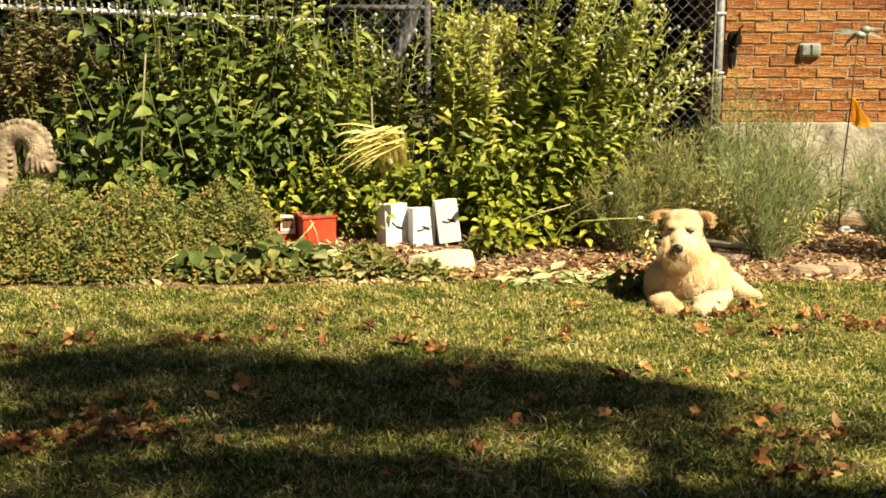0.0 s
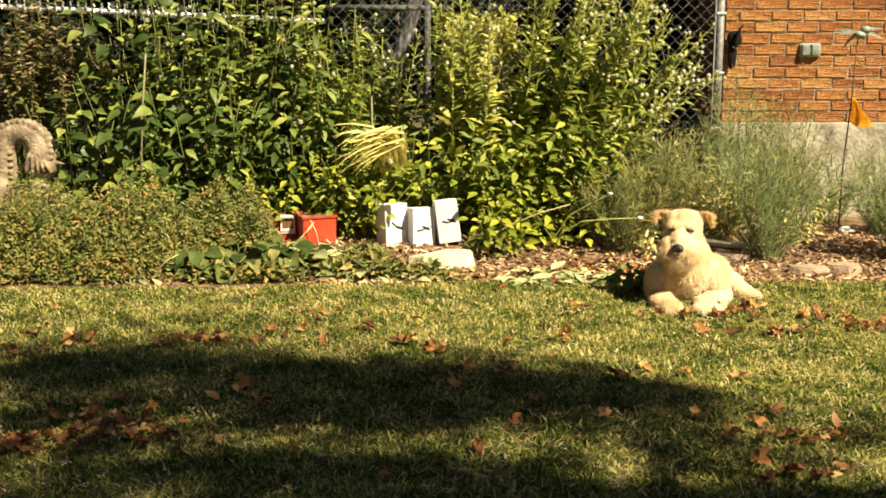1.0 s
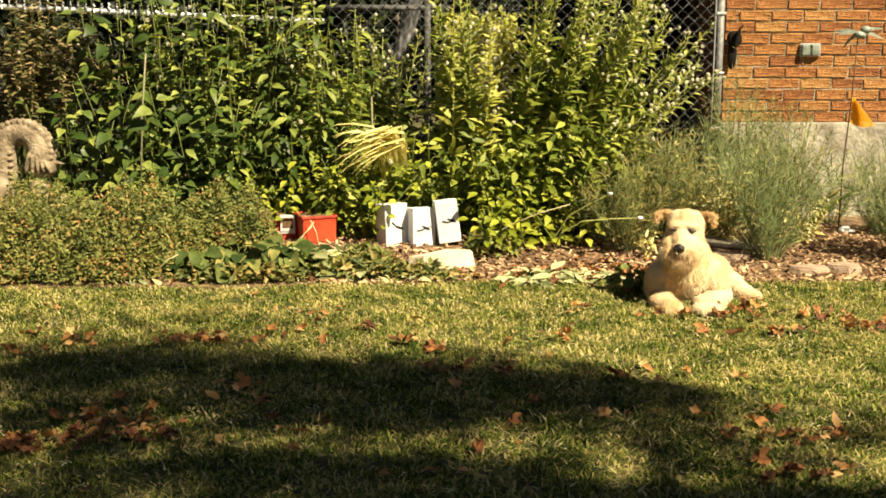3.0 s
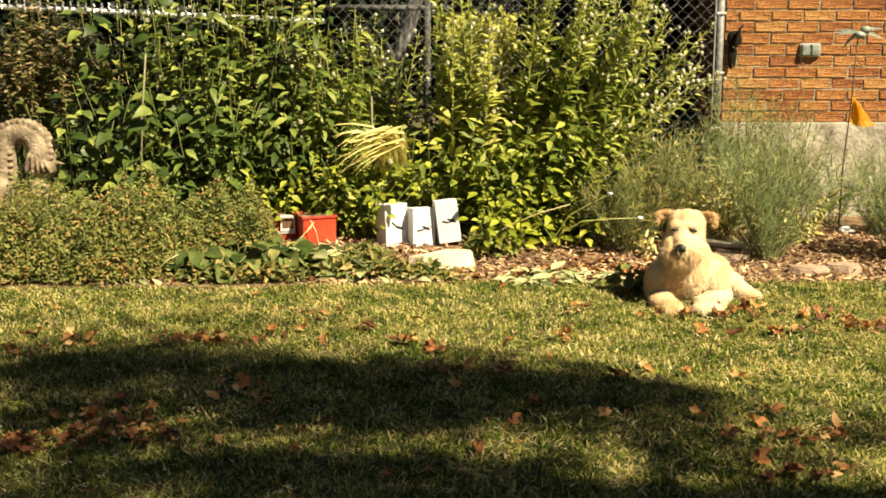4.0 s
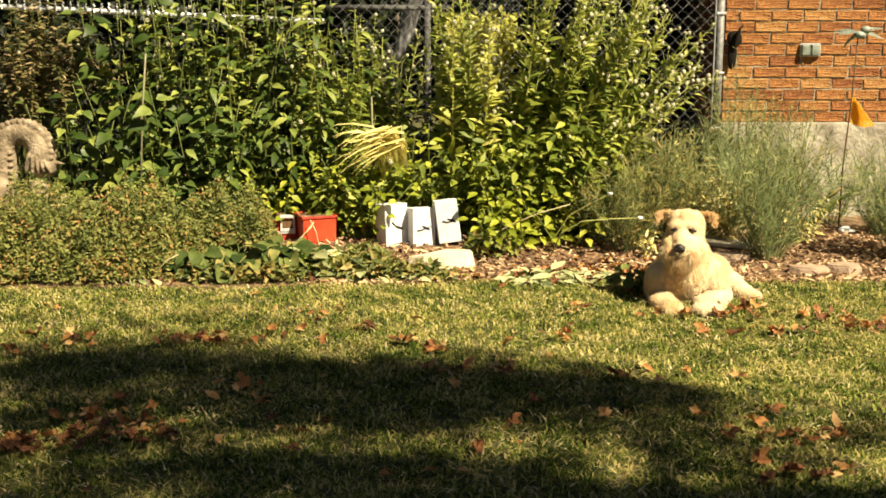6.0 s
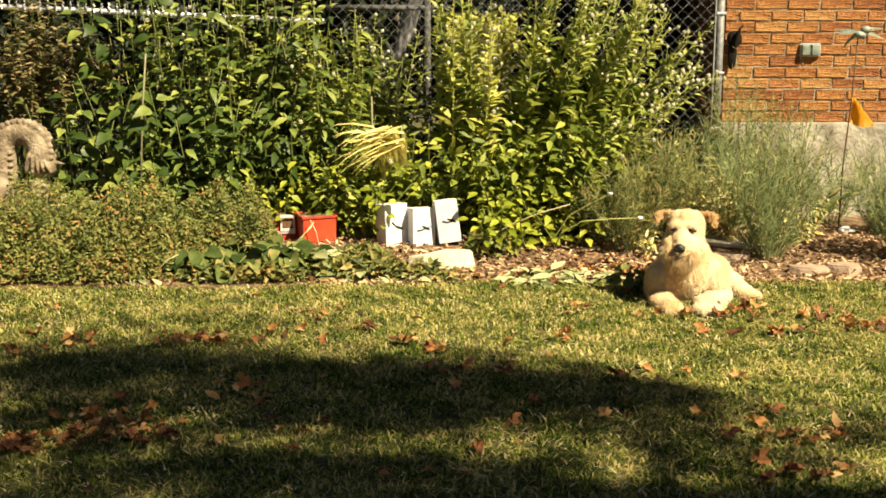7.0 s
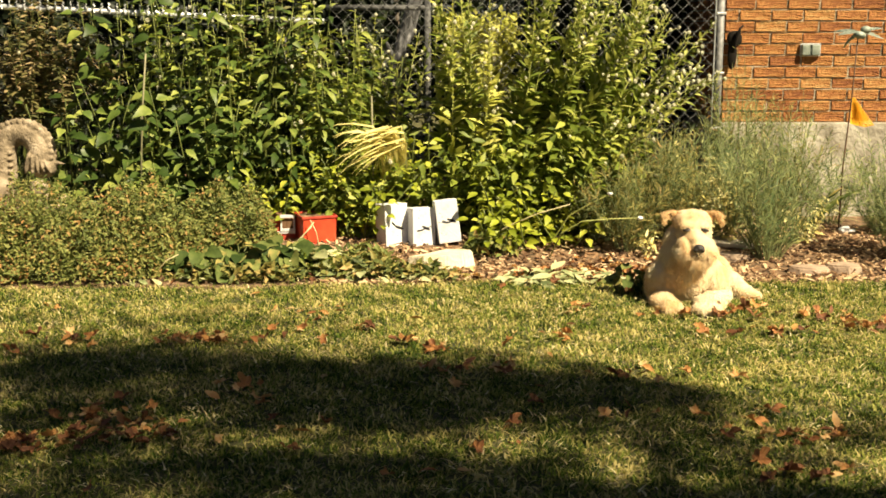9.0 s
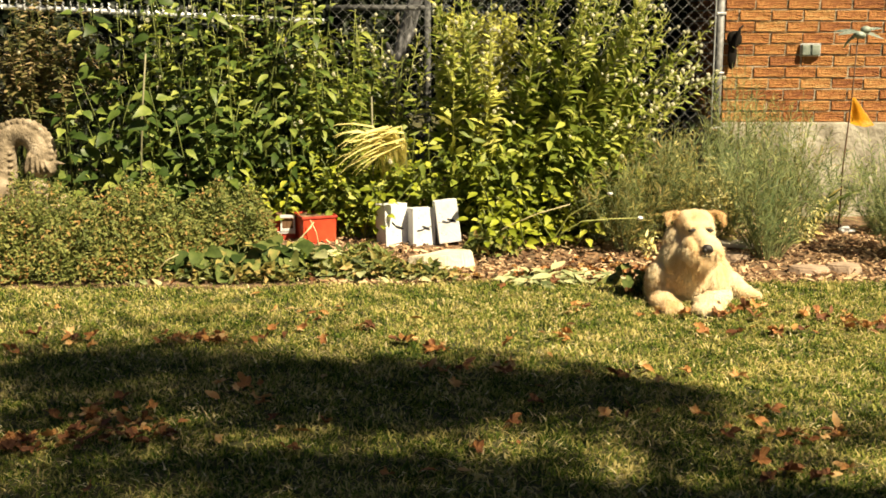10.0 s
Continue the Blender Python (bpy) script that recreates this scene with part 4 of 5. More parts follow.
# ---- things in the bed ----
def white_box(m, w, d, h, mark):
    b = thing("white_box", m, "white painted wooden box with a black bird mark", "box", "white painted boxes")
    bm = bmesh.new()
    box(bm, -w / 2, w / 2, -d / 2, d / 2, 0, h, 0.004)
    part("body", bm, M_WHITE, b)
    bm = bmesh.new()
    tube(bm, [(p[0], -d / 2 - 0.0015, p[1]) for p in mark], 0.004, 0.002, 6)
    c = mark[len(mark) // 2]
    blob(bm, (c[0], -d / 2 - 0.001, c[1]), (0.028, 0.002, 0.0075), (0, 25, 0), 2)
    part("bird_mark", bm, M_BLACK, b, "black painted bird shape")
    for _ in range(6):
        bm = bmesh.new()
        blob(bm, (random.uniform(-.45, .45) * w, -d / 2, random.uniform(0.1, 0.95) * h), (0.003, 0.0012, 0.0025), sub=1)
        part("paint_chip", bm, M_BLACK, b, "dark chip in the paint")


white_box(pose(-0.272, 6.22, 0.055, -4, 0, 33), 0.14, 0.105, 0.235, [(-0.03, 0.14), (-0.01, 0.118), (0.01, 0.108), (0.04, 0.098)])
white_box(pose(-0.118, 6.2, 0.045, -4, 1, 22), 0.13, 0.1, 0.225, [(-0.04, 0.105), (-0.01, 0.11), (0.01, 0.118), (0.04, 0.126)])
white_box(pose(0.035, 6.2, 0.085, -5, -6.5, 8), 0.12, 0.1, 0.23, [(-0.03, 0.12), (0.0, 0.11), (0.02, 0.118), (0.035, 0.11)])


def flat_stone(name, x, y, rx, ry, h, material, label, seed, z=None, lift=0.0):
    rng = np.random.default_rng(seed)
    bm = bmesh.new()
    n = 9
    ring = [(math.cos(2 * math.pi * k / n) * rx * rng.uniform(0.8, 1.1), math.sin(2 * math.pi * k / n) * ry * rng.uniform(0.8, 1.1)) for k in range(n)]
    lo = [bm.verts.new((a, b, 0)) for a, b in ring]
    hi = [bm.verts.new((a * 0.9, b * 0.88, h * rng.uniform(0.75, 1.1) + lift * a / rx)) for a, b in ring]
    bm.faces.new(lo[::-1])
    bm.faces.new(hi)
    for k in range(n):
        bm.faces.new((lo[k], lo[(k + 1) % n], hi[(k + 1) % n], hi[k]))
    bmesh.ops.bevel(bm, geom=bm.edges[:], offset=min(h, 0.03) * 0.25, segments=2, affect="EDGES")
    ob = put(name, bm, material, smooth=False)
    ob.matrix_basis = pose(x, y, (ground_z(x, y) if z is None else z) - 0.01)
    return tagged(ob, label, "stone", "stones at the bed's edge")


flat_stone("limestone_slab", -0.01, 5.86, 0.19, 0.1, 0.08, M_SLAB, "pale flat limestone slab beside the white boxes", 1, lift=0.025)
for i, (x, y, rx, ry, h) in enumerate([(1.85, 5.77, 0.12, 0.06, 0.042), (2.03, 5.78, 0.11, 0.06, 0.05), (1.5, 5.95, 0.12, 0.06, 0.045), (1.22, 5.9, 0.1, 0.05, 0.035)]):
    flat_stone("edging_stone", x, y, rx, ry, h, M_EDGE, "tan edging stone at the lawn's edge", 10 + i)


def build_pot():
    p = thing("red_pot", pose(-0.7, 6.3, 0.055, 0, 0, 22), "square red plastic plant pot, filled with soil", "plant pot")
    bm = bmesh.new()
    w0, w1, h = 0.09, 0.093, 0.165
    outer0 = [bm.verts.new((sx * w0, sy * w0, 0)) for sx, sy in ((-1, -1), (1, -1), (1, 1), (-1, 1))]
    outer1 = [bm.verts.new((sx * w1, sy * w1, h)) for sx, sy in ((-1, -1), (1, -1), (1, 1), (-1, 1))]
    inner1 = [bm.verts.new((sx * (w1 - .006), sy * (w1 - .006), h)) for sx, sy in ((-1, -1), (1, -1), (1, 1), (-1, 1))]
    inner0 = [bm.verts.new((sx * (w0 - .006), sy * (w0 - .006), 0.008)) for sx, sy in ((-1, -1), (1, -1), (1, 1), (-1, 1))]
    bm.faces.new(outer0[::-1])
    bm.faces.new(inner0)
    for a, b in ((outer0, outer1), (outer1, inner1), (inner1, inner0)):
        for k in range(4):
            bm.faces.new((a[k], a[(k + 1) % 4], b[(k + 1) % 4], b[k]))
    bmesh.ops.bevel(bm, geom=bm.edges[:], offset=0.003, segments=2, affect="EDGES")
    part("body", bm, M_RED, p)
    bm = bmesh.new()
    w2 = w1 + 0.006
    for x0, x1, y0, y1 in ((-w2, w2, -w2, -w1 + 0.001), (-w2, w2, w1 - 0.001, w2), (-w2, -w1 + .001, -w1 + .001, w1 - .001), (w1 - .001, w2, -w1 + .001, w1 - .001)):
        box(bm, x0, x1, y0, y1, h - 0.01, h + 0.003, 0.002)
    part("rim", bm, M_REDWOOD, p, "dark dusty rim")
    bm = bmesh.new()
    bmesh.ops.create_grid(bm, x_segments=10, y_segments=10, size=w1 - 0.007)
    for v in bm.verts:
        v.co.z = h - 0.004 + 0.006 * noise.noise(v.co * 40)
    part("potting_soil", bm, M_SOIL, p, "dark dry potting soil")


def build_barn():
    b = thing("toy_barn", pose(-1.015, 6.36, 0.06, 0, 0, 4) @ Matrix.Diagonal((1, 1, 1.3, 1)), "small red wooden toy barn with white trim among leaves", "garden ornament")
    bm = bmesh.new()
    box(bm, -0.2, 0.2, -0.07, 0.07, 0, 0.105, 0.003)
    part("body", bm, M_REDWOOD, b)
    bm = bmesh.new()
    vs = [bm.verts.new(p) for p in ((-0.21, -0.085, 0.106), (0.21, -0.085, 0.106), (0.21, 0, 0.125), (-0.21, 0, 0.125), (0.21, 0.085, 0.106), (-0.21, 0.085, 0.106))]
    bm.faces.new((vs[0], vs[1], vs[2], vs[3]))
    bm.faces.new((vs[3], vs[2], vs[4], vs[5]))
    bm.faces.new((vs[0], vs[5], vs[4], vs[1]))
    bm.faces.new((vs[0], vs[3], vs[5]))
    bm.faces.new((vs[1], vs[4], vs[2]))
    part("roof", bm, M_BROWN, b, "weathered brown roof")
    bm = bmesh.new()
    box(bm, -0.2, 0.2, -0.076, -0.071, 0.04, 0.05, 0.001)
    part("trim_board", bm, M_WHITE, b, "white trim board")
    for cx in (0.16, 0.0, -0.15):
        w = bmesh.new()
        for x0, x1, z0, z1 in ((-.04, .04, .05, .062), (-.04, .04, .108, .12), (-.04, -.03, .062, .108), (.03, .04, .062, .108)):
            box(w, cx + x0, cx + x1, -0.08, -0.071, z0, z1, 0.001)
        f = part("window_frame", w, M_WHITE, b, "white window frame")
        w = bmesh.new()
        box(w, cx - .029, cx + .029, -0.075, -0.0712, .0625, .1075)
        part("window_board", w, M_BROWN, f, "brown window board")


def build_statue():
    """A stone serpent rising in an arch: one mesh."""
    bm = bmesh.new()
    arc = []
    for k in range(25):
        a = math.radians(180 - 215 * k / 24)
        arc.append((0.1 * math.cos(a), 0.012 * math.sin(k / 5), 0.104 * math.sin(a)))
    tube(bm, [(-0.118, 0, -0.32), (-0.11, 0, -0.2), (-0.106, 0, -0.1)] + arc + [(0.07, -0.01, -0.1)], 0.072, 0.062, 18)
    for k in range(1, 20):
        a = math.radians(195 - 215 * k / 20)
        for y in (-0.03, 0.025):
            blob(bm, (0.168 * math.cos(a), y, 0.168 * math.sin(a)), (0.017, 0.014, 0.017), sub=2)
    for k in range(6):
        blob(bm, (-0.05, -0.045, 0.0 - 0.034 * k), (0.018, 0.02, 0.012), sub=2)
    for k in range(5):
        blob(bm, (0.05 + 0.026 * k, -0.066 + 0.005 * k, -0.05 - 0.006 * k), (0.008, 0.03, 0.066 - 0.006 * k), (0, 14 - 9 * k, 0), sub=3)
    blob(bm, (0.11, 0, -0.075), (0.078, 0.058, 0.07))
    bmesh.ops.create_cone(bm, cap_ends=True, segments=8, radius1=0.018, radius2=0.002, depth=0.07, matrix=pose(0.205, -0.01, -0.06, 0, 95, 0))
    bmesh.ops.create_cone(bm, cap_ends=True, segments=8, radius1=0.022, radius2=0.003, depth=0.07, matrix=pose(0.165, 0, 0.01, 0, 25, 0))
    blob(bm, (0.11, -0.09, -0.185), (0.05, 0.05, 0.05))
    blob(bm, (0.06, 0.03, -0.28), (0.09, 0.06, 0.08))
    blob(bm, (-0.12, -0.05, -0.2), (0.075, 0.08, 0.09))
    ob = put("serpent_statue", fused(bm, 0.006, 1), M_STONE, smooth=True)
    ob.matrix_basis = pose(-2.28, 6.3, 0.56)
    tagged(ob, "weathered cast-stone serpent statue rising in an arch", "statue")
    flat_stone("plinth_stone", -2.28, 6.3, 0.3, 0.2, 0.26, M_EDGE, "rough stone block under the serpent statue", 31, z=0.06)


def build_stakes():
    for pts, r, lab in (([(-1.666, 6.3, 0.03), (-1.62, 6.3, 0.75), (-1.584, 6.3, 1.085)], 0.006, "tall thin bamboo cane stuck in the bed"),
                        ([(-0.385, 6.45, 0.03), (-0.388, 6.45, 0.5), (-0.392, 6.45, 0.85)], 0.006, "short pale cane stuck in the bed")):
        bm = bmesh.new()
        tube(bm, pts, r, r * 0.8, 8)
        tagged(put("bamboo_cane", bm, M_CANE, smooth=True), lab, "plant stake", "canes")
    st = thing("garden_stake", (2.27, 6.6, 0.05), "rusty metal garden stake with a metal dragonfly and orange flag", "garden ornament")
    bm = bmesh.new()
    tube(bm, [(0, 0, 0), (0.003, 0, 0.4), (0.028, 0, 0.78), (0.04, 0, 1.13)], 0.0045, 0.004, 8)
    part("rod", bm, M_ROD, st, smooth=True)
    bm = bmesh.new()
    blob(bm, (0.045, -0.01, 1.13), (0.035, 0.03, 0.022), (0, 10, 0))
    blob(bm, (0.075, -0.015, 1.16), (0.03, 0.02, 0.02))
    tube(bm, [(0.03, 0, 1.13), (0.0, 0.03, 1.10), (-0.02, 0.05, 1.06)], 0.012, 0.004, 8)
    part("dragonfly_body", bm, M_VERDI, st, smooth=True)
    for d in ((-1, 0.1, 0.12), (-0.8, -0.3, -0.02), (1, 0.1, 0.25), (0.9, -0.2, -0.18)):
        tv, tf = leaf_arrays(0.14, 0.026, 0.15, 0.18)
        bm = bmesh.new()
        vs = [bm.verts.new(v) for v in tv]
        for f in tf:
            bm.faces.new([vs[k] for k in f])
        bmesh.ops.solidify(bm, geom=bm.faces[:], thickness=0.002)
        bm.transform(aim((0.045, -0.01, 1.15), d, (0, -0.7, 0.7)))
        part("wing", bm, M_VERDI, st)
    bm = bmesh.new()
    n = 8
    grid = []
    for i in range(n + 1):
        u = i / n
        grid.append([bm.verts.new(((0.015 + 0.115 * v) * u, 0.014 * math.sin(u * 6 + 2 * v) * v, 0.085 - 0.165 * v * (1 - 0.16 * abs(u - 0.6)))) for v in (0, 0.25, 0.5, 0.75, 1)])
    for a, b in zip(grid, grid[1:]):
        for k in range(4):
            bm.faces.new((a[k], b[k], b[k + 1], a[k + 1]))
    bmesh.ops.solidify(bm, geom=bm.faces[:], thickness=0.0012)
    fl = part("flag", bm, M_FLAG, st, "orange vinyl marker flag", True)
    fl.matrix_basis = pose(0.028, -0.004, 0.7)
    return fl


build_pot()
build_barn()
build_statue()
flag = build_stakes()


def build_plank():
    bm = bmesh.new()
    box(bm, -0.17, 0.17, -0.06, 0.06, 0, 0.022, 0.004)
    ob = put("grey_board", bm, M_CONCRETE)
    ob.matrix_basis = pose(1.5, 6.15, 0.085, 8, 3, -6)
    tagged(ob, "weathered grey board lying in the bed", "board")
    bm = bmesh.new()
    blob(bm, (0, 0, 0.012), (0.022, 0.018, 0.016), sub=2)
    blob(bm, (0.02, 0.005, 0.008), (0.02, 0.014, 0.01), sub=2)
    for v in bm.verts:
        v.co += Vector(v.co) * 0.3 * noise.noise(v.co * 60)
    ob = put("white_pebble", bm, M_WHITE)
    ob.matrix_basis = pose(2.27, 6.5, 0.075) @ Matrix.Scale(1.6, 4)
    tagged(ob, "small white stone on the mulch", "stone")


build_plank()


def build_small_stalks():
    """Dry stalks leaning over the pot, a white plant label and a trailing cane."""
    for pts in ([(-0.79, 6.12, 0.06), (-0.74, 6.14, 0.14), (-0.69, 6.16, 0.2)], [(-0.66, 6.13, 0.06), (-0.68, 6.15, 0.15), (-0.71, 6.16, 0.21)], [(-0.82, 6.16, 0.07), (-0.77, 6.14, 0.11), (-0.7, 6.13, 0.18)],
                [(0.2, 6.1, 0.1), (0.35, 6.05, 0.2), (0.5, 6.02, 0.27), (0.66, 6.0, 0.32)], [(-1.42, 5.6, 0.03), (-1.36, 5.62, 0.1), (-1.3, 5.62, 0.13)]):
        bm = bmesh.new()
        tube(bm, pts, 0.004, 0.0025, 6)
        tagged(put("dry_stalk", bm, G_STALK, smooth=True), "thin dry straw-coloured stalk leaning among the plants", "stalk", "dry stalks")
    bm = bmesh.new()
    box(bm, -0.008, 0.008, -0.0015, 0.0015, 0, 0.17, 0.001)
    ob = put("plant_label", bm, M_WHITE)
    ob.matrix_basis = pose(-0.985, 6.2, 0.06, 4, 3, 8)
    tagged(ob, "narrow white plastic plant label stuck in the bed", "plant label")


def build_corner_piece():
    """A dark bracket-shaped piece added for the dark mark near the wall's corner."""
    h = thing("dark_corner_piece", (1.735, WALL_Y - 0.003, 1.02), "small dark bracket-shaped piece on the brick corner", "bracket")
    bm = bmesh.new()
    box(bm, -0.016, 0.016, -0.008, 0.003, -0.02, 0.17, 0.003)
    part("back_plate", bm, M_NEARBLACK, h)
    bm = bmesh.new()
    tube(bm, [(0, -0.008, 0.02), (0.004, -0.04, 0.06), (0.01, -0.06, 0.12), (0.03, -0.07, 0.19), (0.05, -0.06, 0.21)], 0.014, 0.006, 8)
    part("arm", bm, M_NEARBLACK, h, smooth=True)
    bm = bmesh.new()
    blob(bm, (0.012, -0.03, 0.13), (0.045, 0.02, 0.05))
    blob(bm, (0.0, -0.03, 0.04), (0.028, 0.016, 0.09))
    part("scroll", bm, M_NEARBLACK, h, smooth=True)


build_corner_piece()
build_small_stalks()


# ---- the dog ----
def add_fur(bm, count, length, width, rng, droop=0.5, mask=None):
    """Short curved tufts on the skin."""
    bm.normal_update()
    fs = [f for f in bm.faces]
    area = np.array([f.calc_area() for f in fs])
    pick = rng.choice(len(fs), count, p=area / area.sum())
    tips = []
    for k in pick:
        f = fs[k]
        c, nrm = f.calc_center_median().copy(), f.normal.copy()
        j = Vector(rng.normal(0, 1, 3)) * 0.006
        tips.append((c + j - nrm * j.dot(nrm), nrm))
    for c, nrm in tips:
        L = length * rng.uniform(0.5, 1.3)
        if mask:
            L *= mask(c)
        d = (nrm + Vector(rng.normal(0, 0.35, 3)) + Vector((0, 0, -droop))).normalized()
        side = d.cross(nrm + Vector(rng.normal(0, 0.2, 3)))
        if side.length < 1e-3:
            continue
        side = side.normalized() * width * rng.uniform(0.6, 1.2)
        mid = c + (nrm * 0.55 + d * 0.45) * L * 0.55
        end = mid + (d + Vector((0, 0, -droop * 0.5)) + Vector(rng.normal(0, 0.3, 3))) * L * 0.5
        a, b = bm.verts.new(c - side - nrm * 0.002), bm.verts.new(c + side - nrm * 0.002)
        p, q = bm.verts.new(mid - side * 0.7), bm.verts.new(mid + side * 0.7)
        e = bm.verts.new(end)
        bm.faces.new((a, b, q, p))
        bm.faces.new((p, q, e))
    return bm


def build_dog():
    rng = np.random.default_rng(77)
    dog = thing("dog", (1.085, 5.2, 0), "cream wheaten terrier lying on the lawn, head up", "dog")
    bm = bmesh.new()
    blob(bm, (0.03, 0.05, 0.11), (0.15, 0.13, 0.125))
    blob(bm, (0.022, 0.03, 0.19), (0.118, 0.11, 0.12))
    blob(bm, (0.015, 0.04, 0.26), (0.094, 0.09, 0.1))
    blob(bm, (0.015, -0.03, 0.17), (0.1, 0.085, 0.12))
    blob(bm, (0.07, 0.27, 0.1), (0.13, 0.22, 0.11), (0, 0, -12))
    blob(bm, (0.12, 0.42, 0.09), (0.13, 0.14, 0.095))
    blob(bm, (-0.085, 0.02, 0.08), (0.075, 0.1, 0.105))
    blob(bm, (0.15, 0.03, 0.085), (0.075, 0.11, 0.105))
    part("body", add_fur(fused(bm, 0.011, 5), 30000, 0.013, 0.0014, rng, 1.7), M_FUR, dog, "curly cream coat", True)
    # forelegs lie on the grass, the paws turned inwards
    for ax, ay, ex, ey, r in ((-0.1, -0.03, -0.08, -0.21, 0.043), (0.17, -0.02, 0.075, -0.24, 0.06)):
        bm = bmesh.new()
        for k in range(7):
            u = k / 6
            blob(bm, (ax + (ex - ax) * u, ay + (ey - ay) * u, 0.036 - 0.012 * u), (r * (1 + 0.12 * math.sin(u * 9)), 0.05, 0.036 - 0.01 * u))
        blob(bm, (ex - 0.008, ey - 0.015, 0.024), (r * 1.12, 0.045, 0.03))
        blob(bm, (ax + (ex - ax) * 0.5 - 0.025, ay + (ey - ay) * 0.5, 0.025), (r, 0.07, 0.03))
        for k in (-1, 0, 1):
            blob(bm, (ex + k * r * 0.6, ey - 0.045, 0.02), (0.02, 0.022, 0.02), sub=2)
        part("front_leg", add_fur(fused(bm, 0.008, 3), 8000, 0.01, 0.0014, rng, 1.3), M_FUR, dog, smooth=True)
    bm = bmesh.new()
    blob(bm, (0.185, 0.2, 0.09), (0.08, 0.13, 0.09), (0, 0, 15))
    blob(bm, (0.235, 0.12, 0.06), (0.06, 0.11, 0.06), (0, 0, 25))
    blob(bm, (0.29, 0.06, 0.035), (0.05, 0.07, 0.035), (0, 0, 30))
    blob(bm, (0.34, 0.03, 0.02), (0.04, 0.04, 0.022), (0, 0, 40))
    part("hind_leg", add_fur(fused(bm, 0.009, 4), 9000, 0.012, 0.0014, rng, 1.5), M_FUR, dog, smooth=True)

    # head, about its neck joint: long and brick-shaped, with brows, moustache and beard; it looks along -Y
    bm = bmesh.new()
    for sx in (-1, 1):
        blob(bm, (sx * 0.034, -0.005, 0.085), (0.052, 0.08, 0.066))
        blob(bm, (sx * 0.034, -0.035, 0.05), (0.05, 0.08, 0.07))
        blob(bm, (sx * 0.037, -0.092, 0.096), (0.032, 0.028, 0.016), (20, 0, sx * 12))
        blob(bm, (sx * 0.048, -0.13, 0.0), (0.04, 0.07, 0.05))
        blob(bm, (sx * 0.04, -0.165, -0.012), (0.04, 0.05, 0.042))
        blob(bm, (sx * 0.046, -0.06, -0.01), (0.042, 0.07, 0.055))
    blob(bm, (0, -0.01, 0.088), (0.06, 0.085, 0.068))
    blob(bm, (0, -0.07, 0.075), (0.045, 0.05, 0.04))
    blob(bm, (0, 0.0, 0.0), (0.085, 0.085, 0.09))
    blob(bm, (0, -0.12, 0.045), (0.045, 0.09, 0.035), (10, 0, 0))
    blob(bm, (0, -0.18, 0.012), (0.036, 0.045, 0.034))
    blob(bm, (0, -0.16, -0.045), (0.05, 0.05, 0.036))
    head = part("head", add_fur(fused(bm, 0.007, 3), 20000, 0.013, 0.0012, rng, 1.4, lambda c: 1.8 if c.y < -0.08 and c.z < 0.01 else 0.55), M_FUR, dog, "cream head with bearded muzzle", True)
    head.matrix_basis = pose(0, 0.04, 0.262)
    bm = bmesh.new()
    blob(bm, (0, -0.226, 0.014), (0.025, 0.017, 0.02))
    blob(bm, (-0.013, -0.233, 0.009), (0.012, 0.011, 0.012), sub=2)
    blob(bm, (0.013, -0.233, 0.009), (0.012, 0.011, 0.012), sub=2)
    part("nose", bm, M_NOSE, head, "shiny black nose", True)
    bm = bmesh.new()
    tube(bm, [(-0.03, -0.2, -0.024), (-0.012, -0.219, -0.02), (0, -0.222, -0.012), (0.012, -0.219, -0.02), (0.03, -0.2, -0.024)], 0.006, 0.006, 6)
    part("mouth", bm, M_NOSE, head, "dark lip line", True)
    for sx in (-1, 1):
        bm = bmesh.new()
        blob(bm, (sx * 0.04, -0.118, 0.078), (0.019, 0.016, 0.0075), (0, sx * 12, 0), sub=2)
        part("eye", bm, M_NOSE, head, "dark half-closed eye", True)
        # folded ear: a stalk that rises from the skull, a fold running outwards, and the flap hanging from it
        bm = bmesh.new()
        blob(bm, (sx * 0.075, 0.0, 0.122), (0.026, 0.014, 0.022), (0, sx * 40, 0))
        blob(bm, (sx * 0.104, -0.004, 0.137), (0.036, 0.016, 0.008), (0, sx * 8, 0))
        blob(bm, (sx * 0.124, -0.02, 0.12), (0.02, 0.009, 0.02), (-25, -sx * 20, 0))
        blob(bm, (sx * 0.129, -0.03, 0.1), (0.011, 0.008, 0.022), (-20, -sx * 10, 0))
        part("ear", add_fur(fused(bm, 0.005, 2), 1500, 0.006, 0.0011, rng), M_EARFUR, head, "folded tan ear", True)
    return head


dog_head = build_dog()


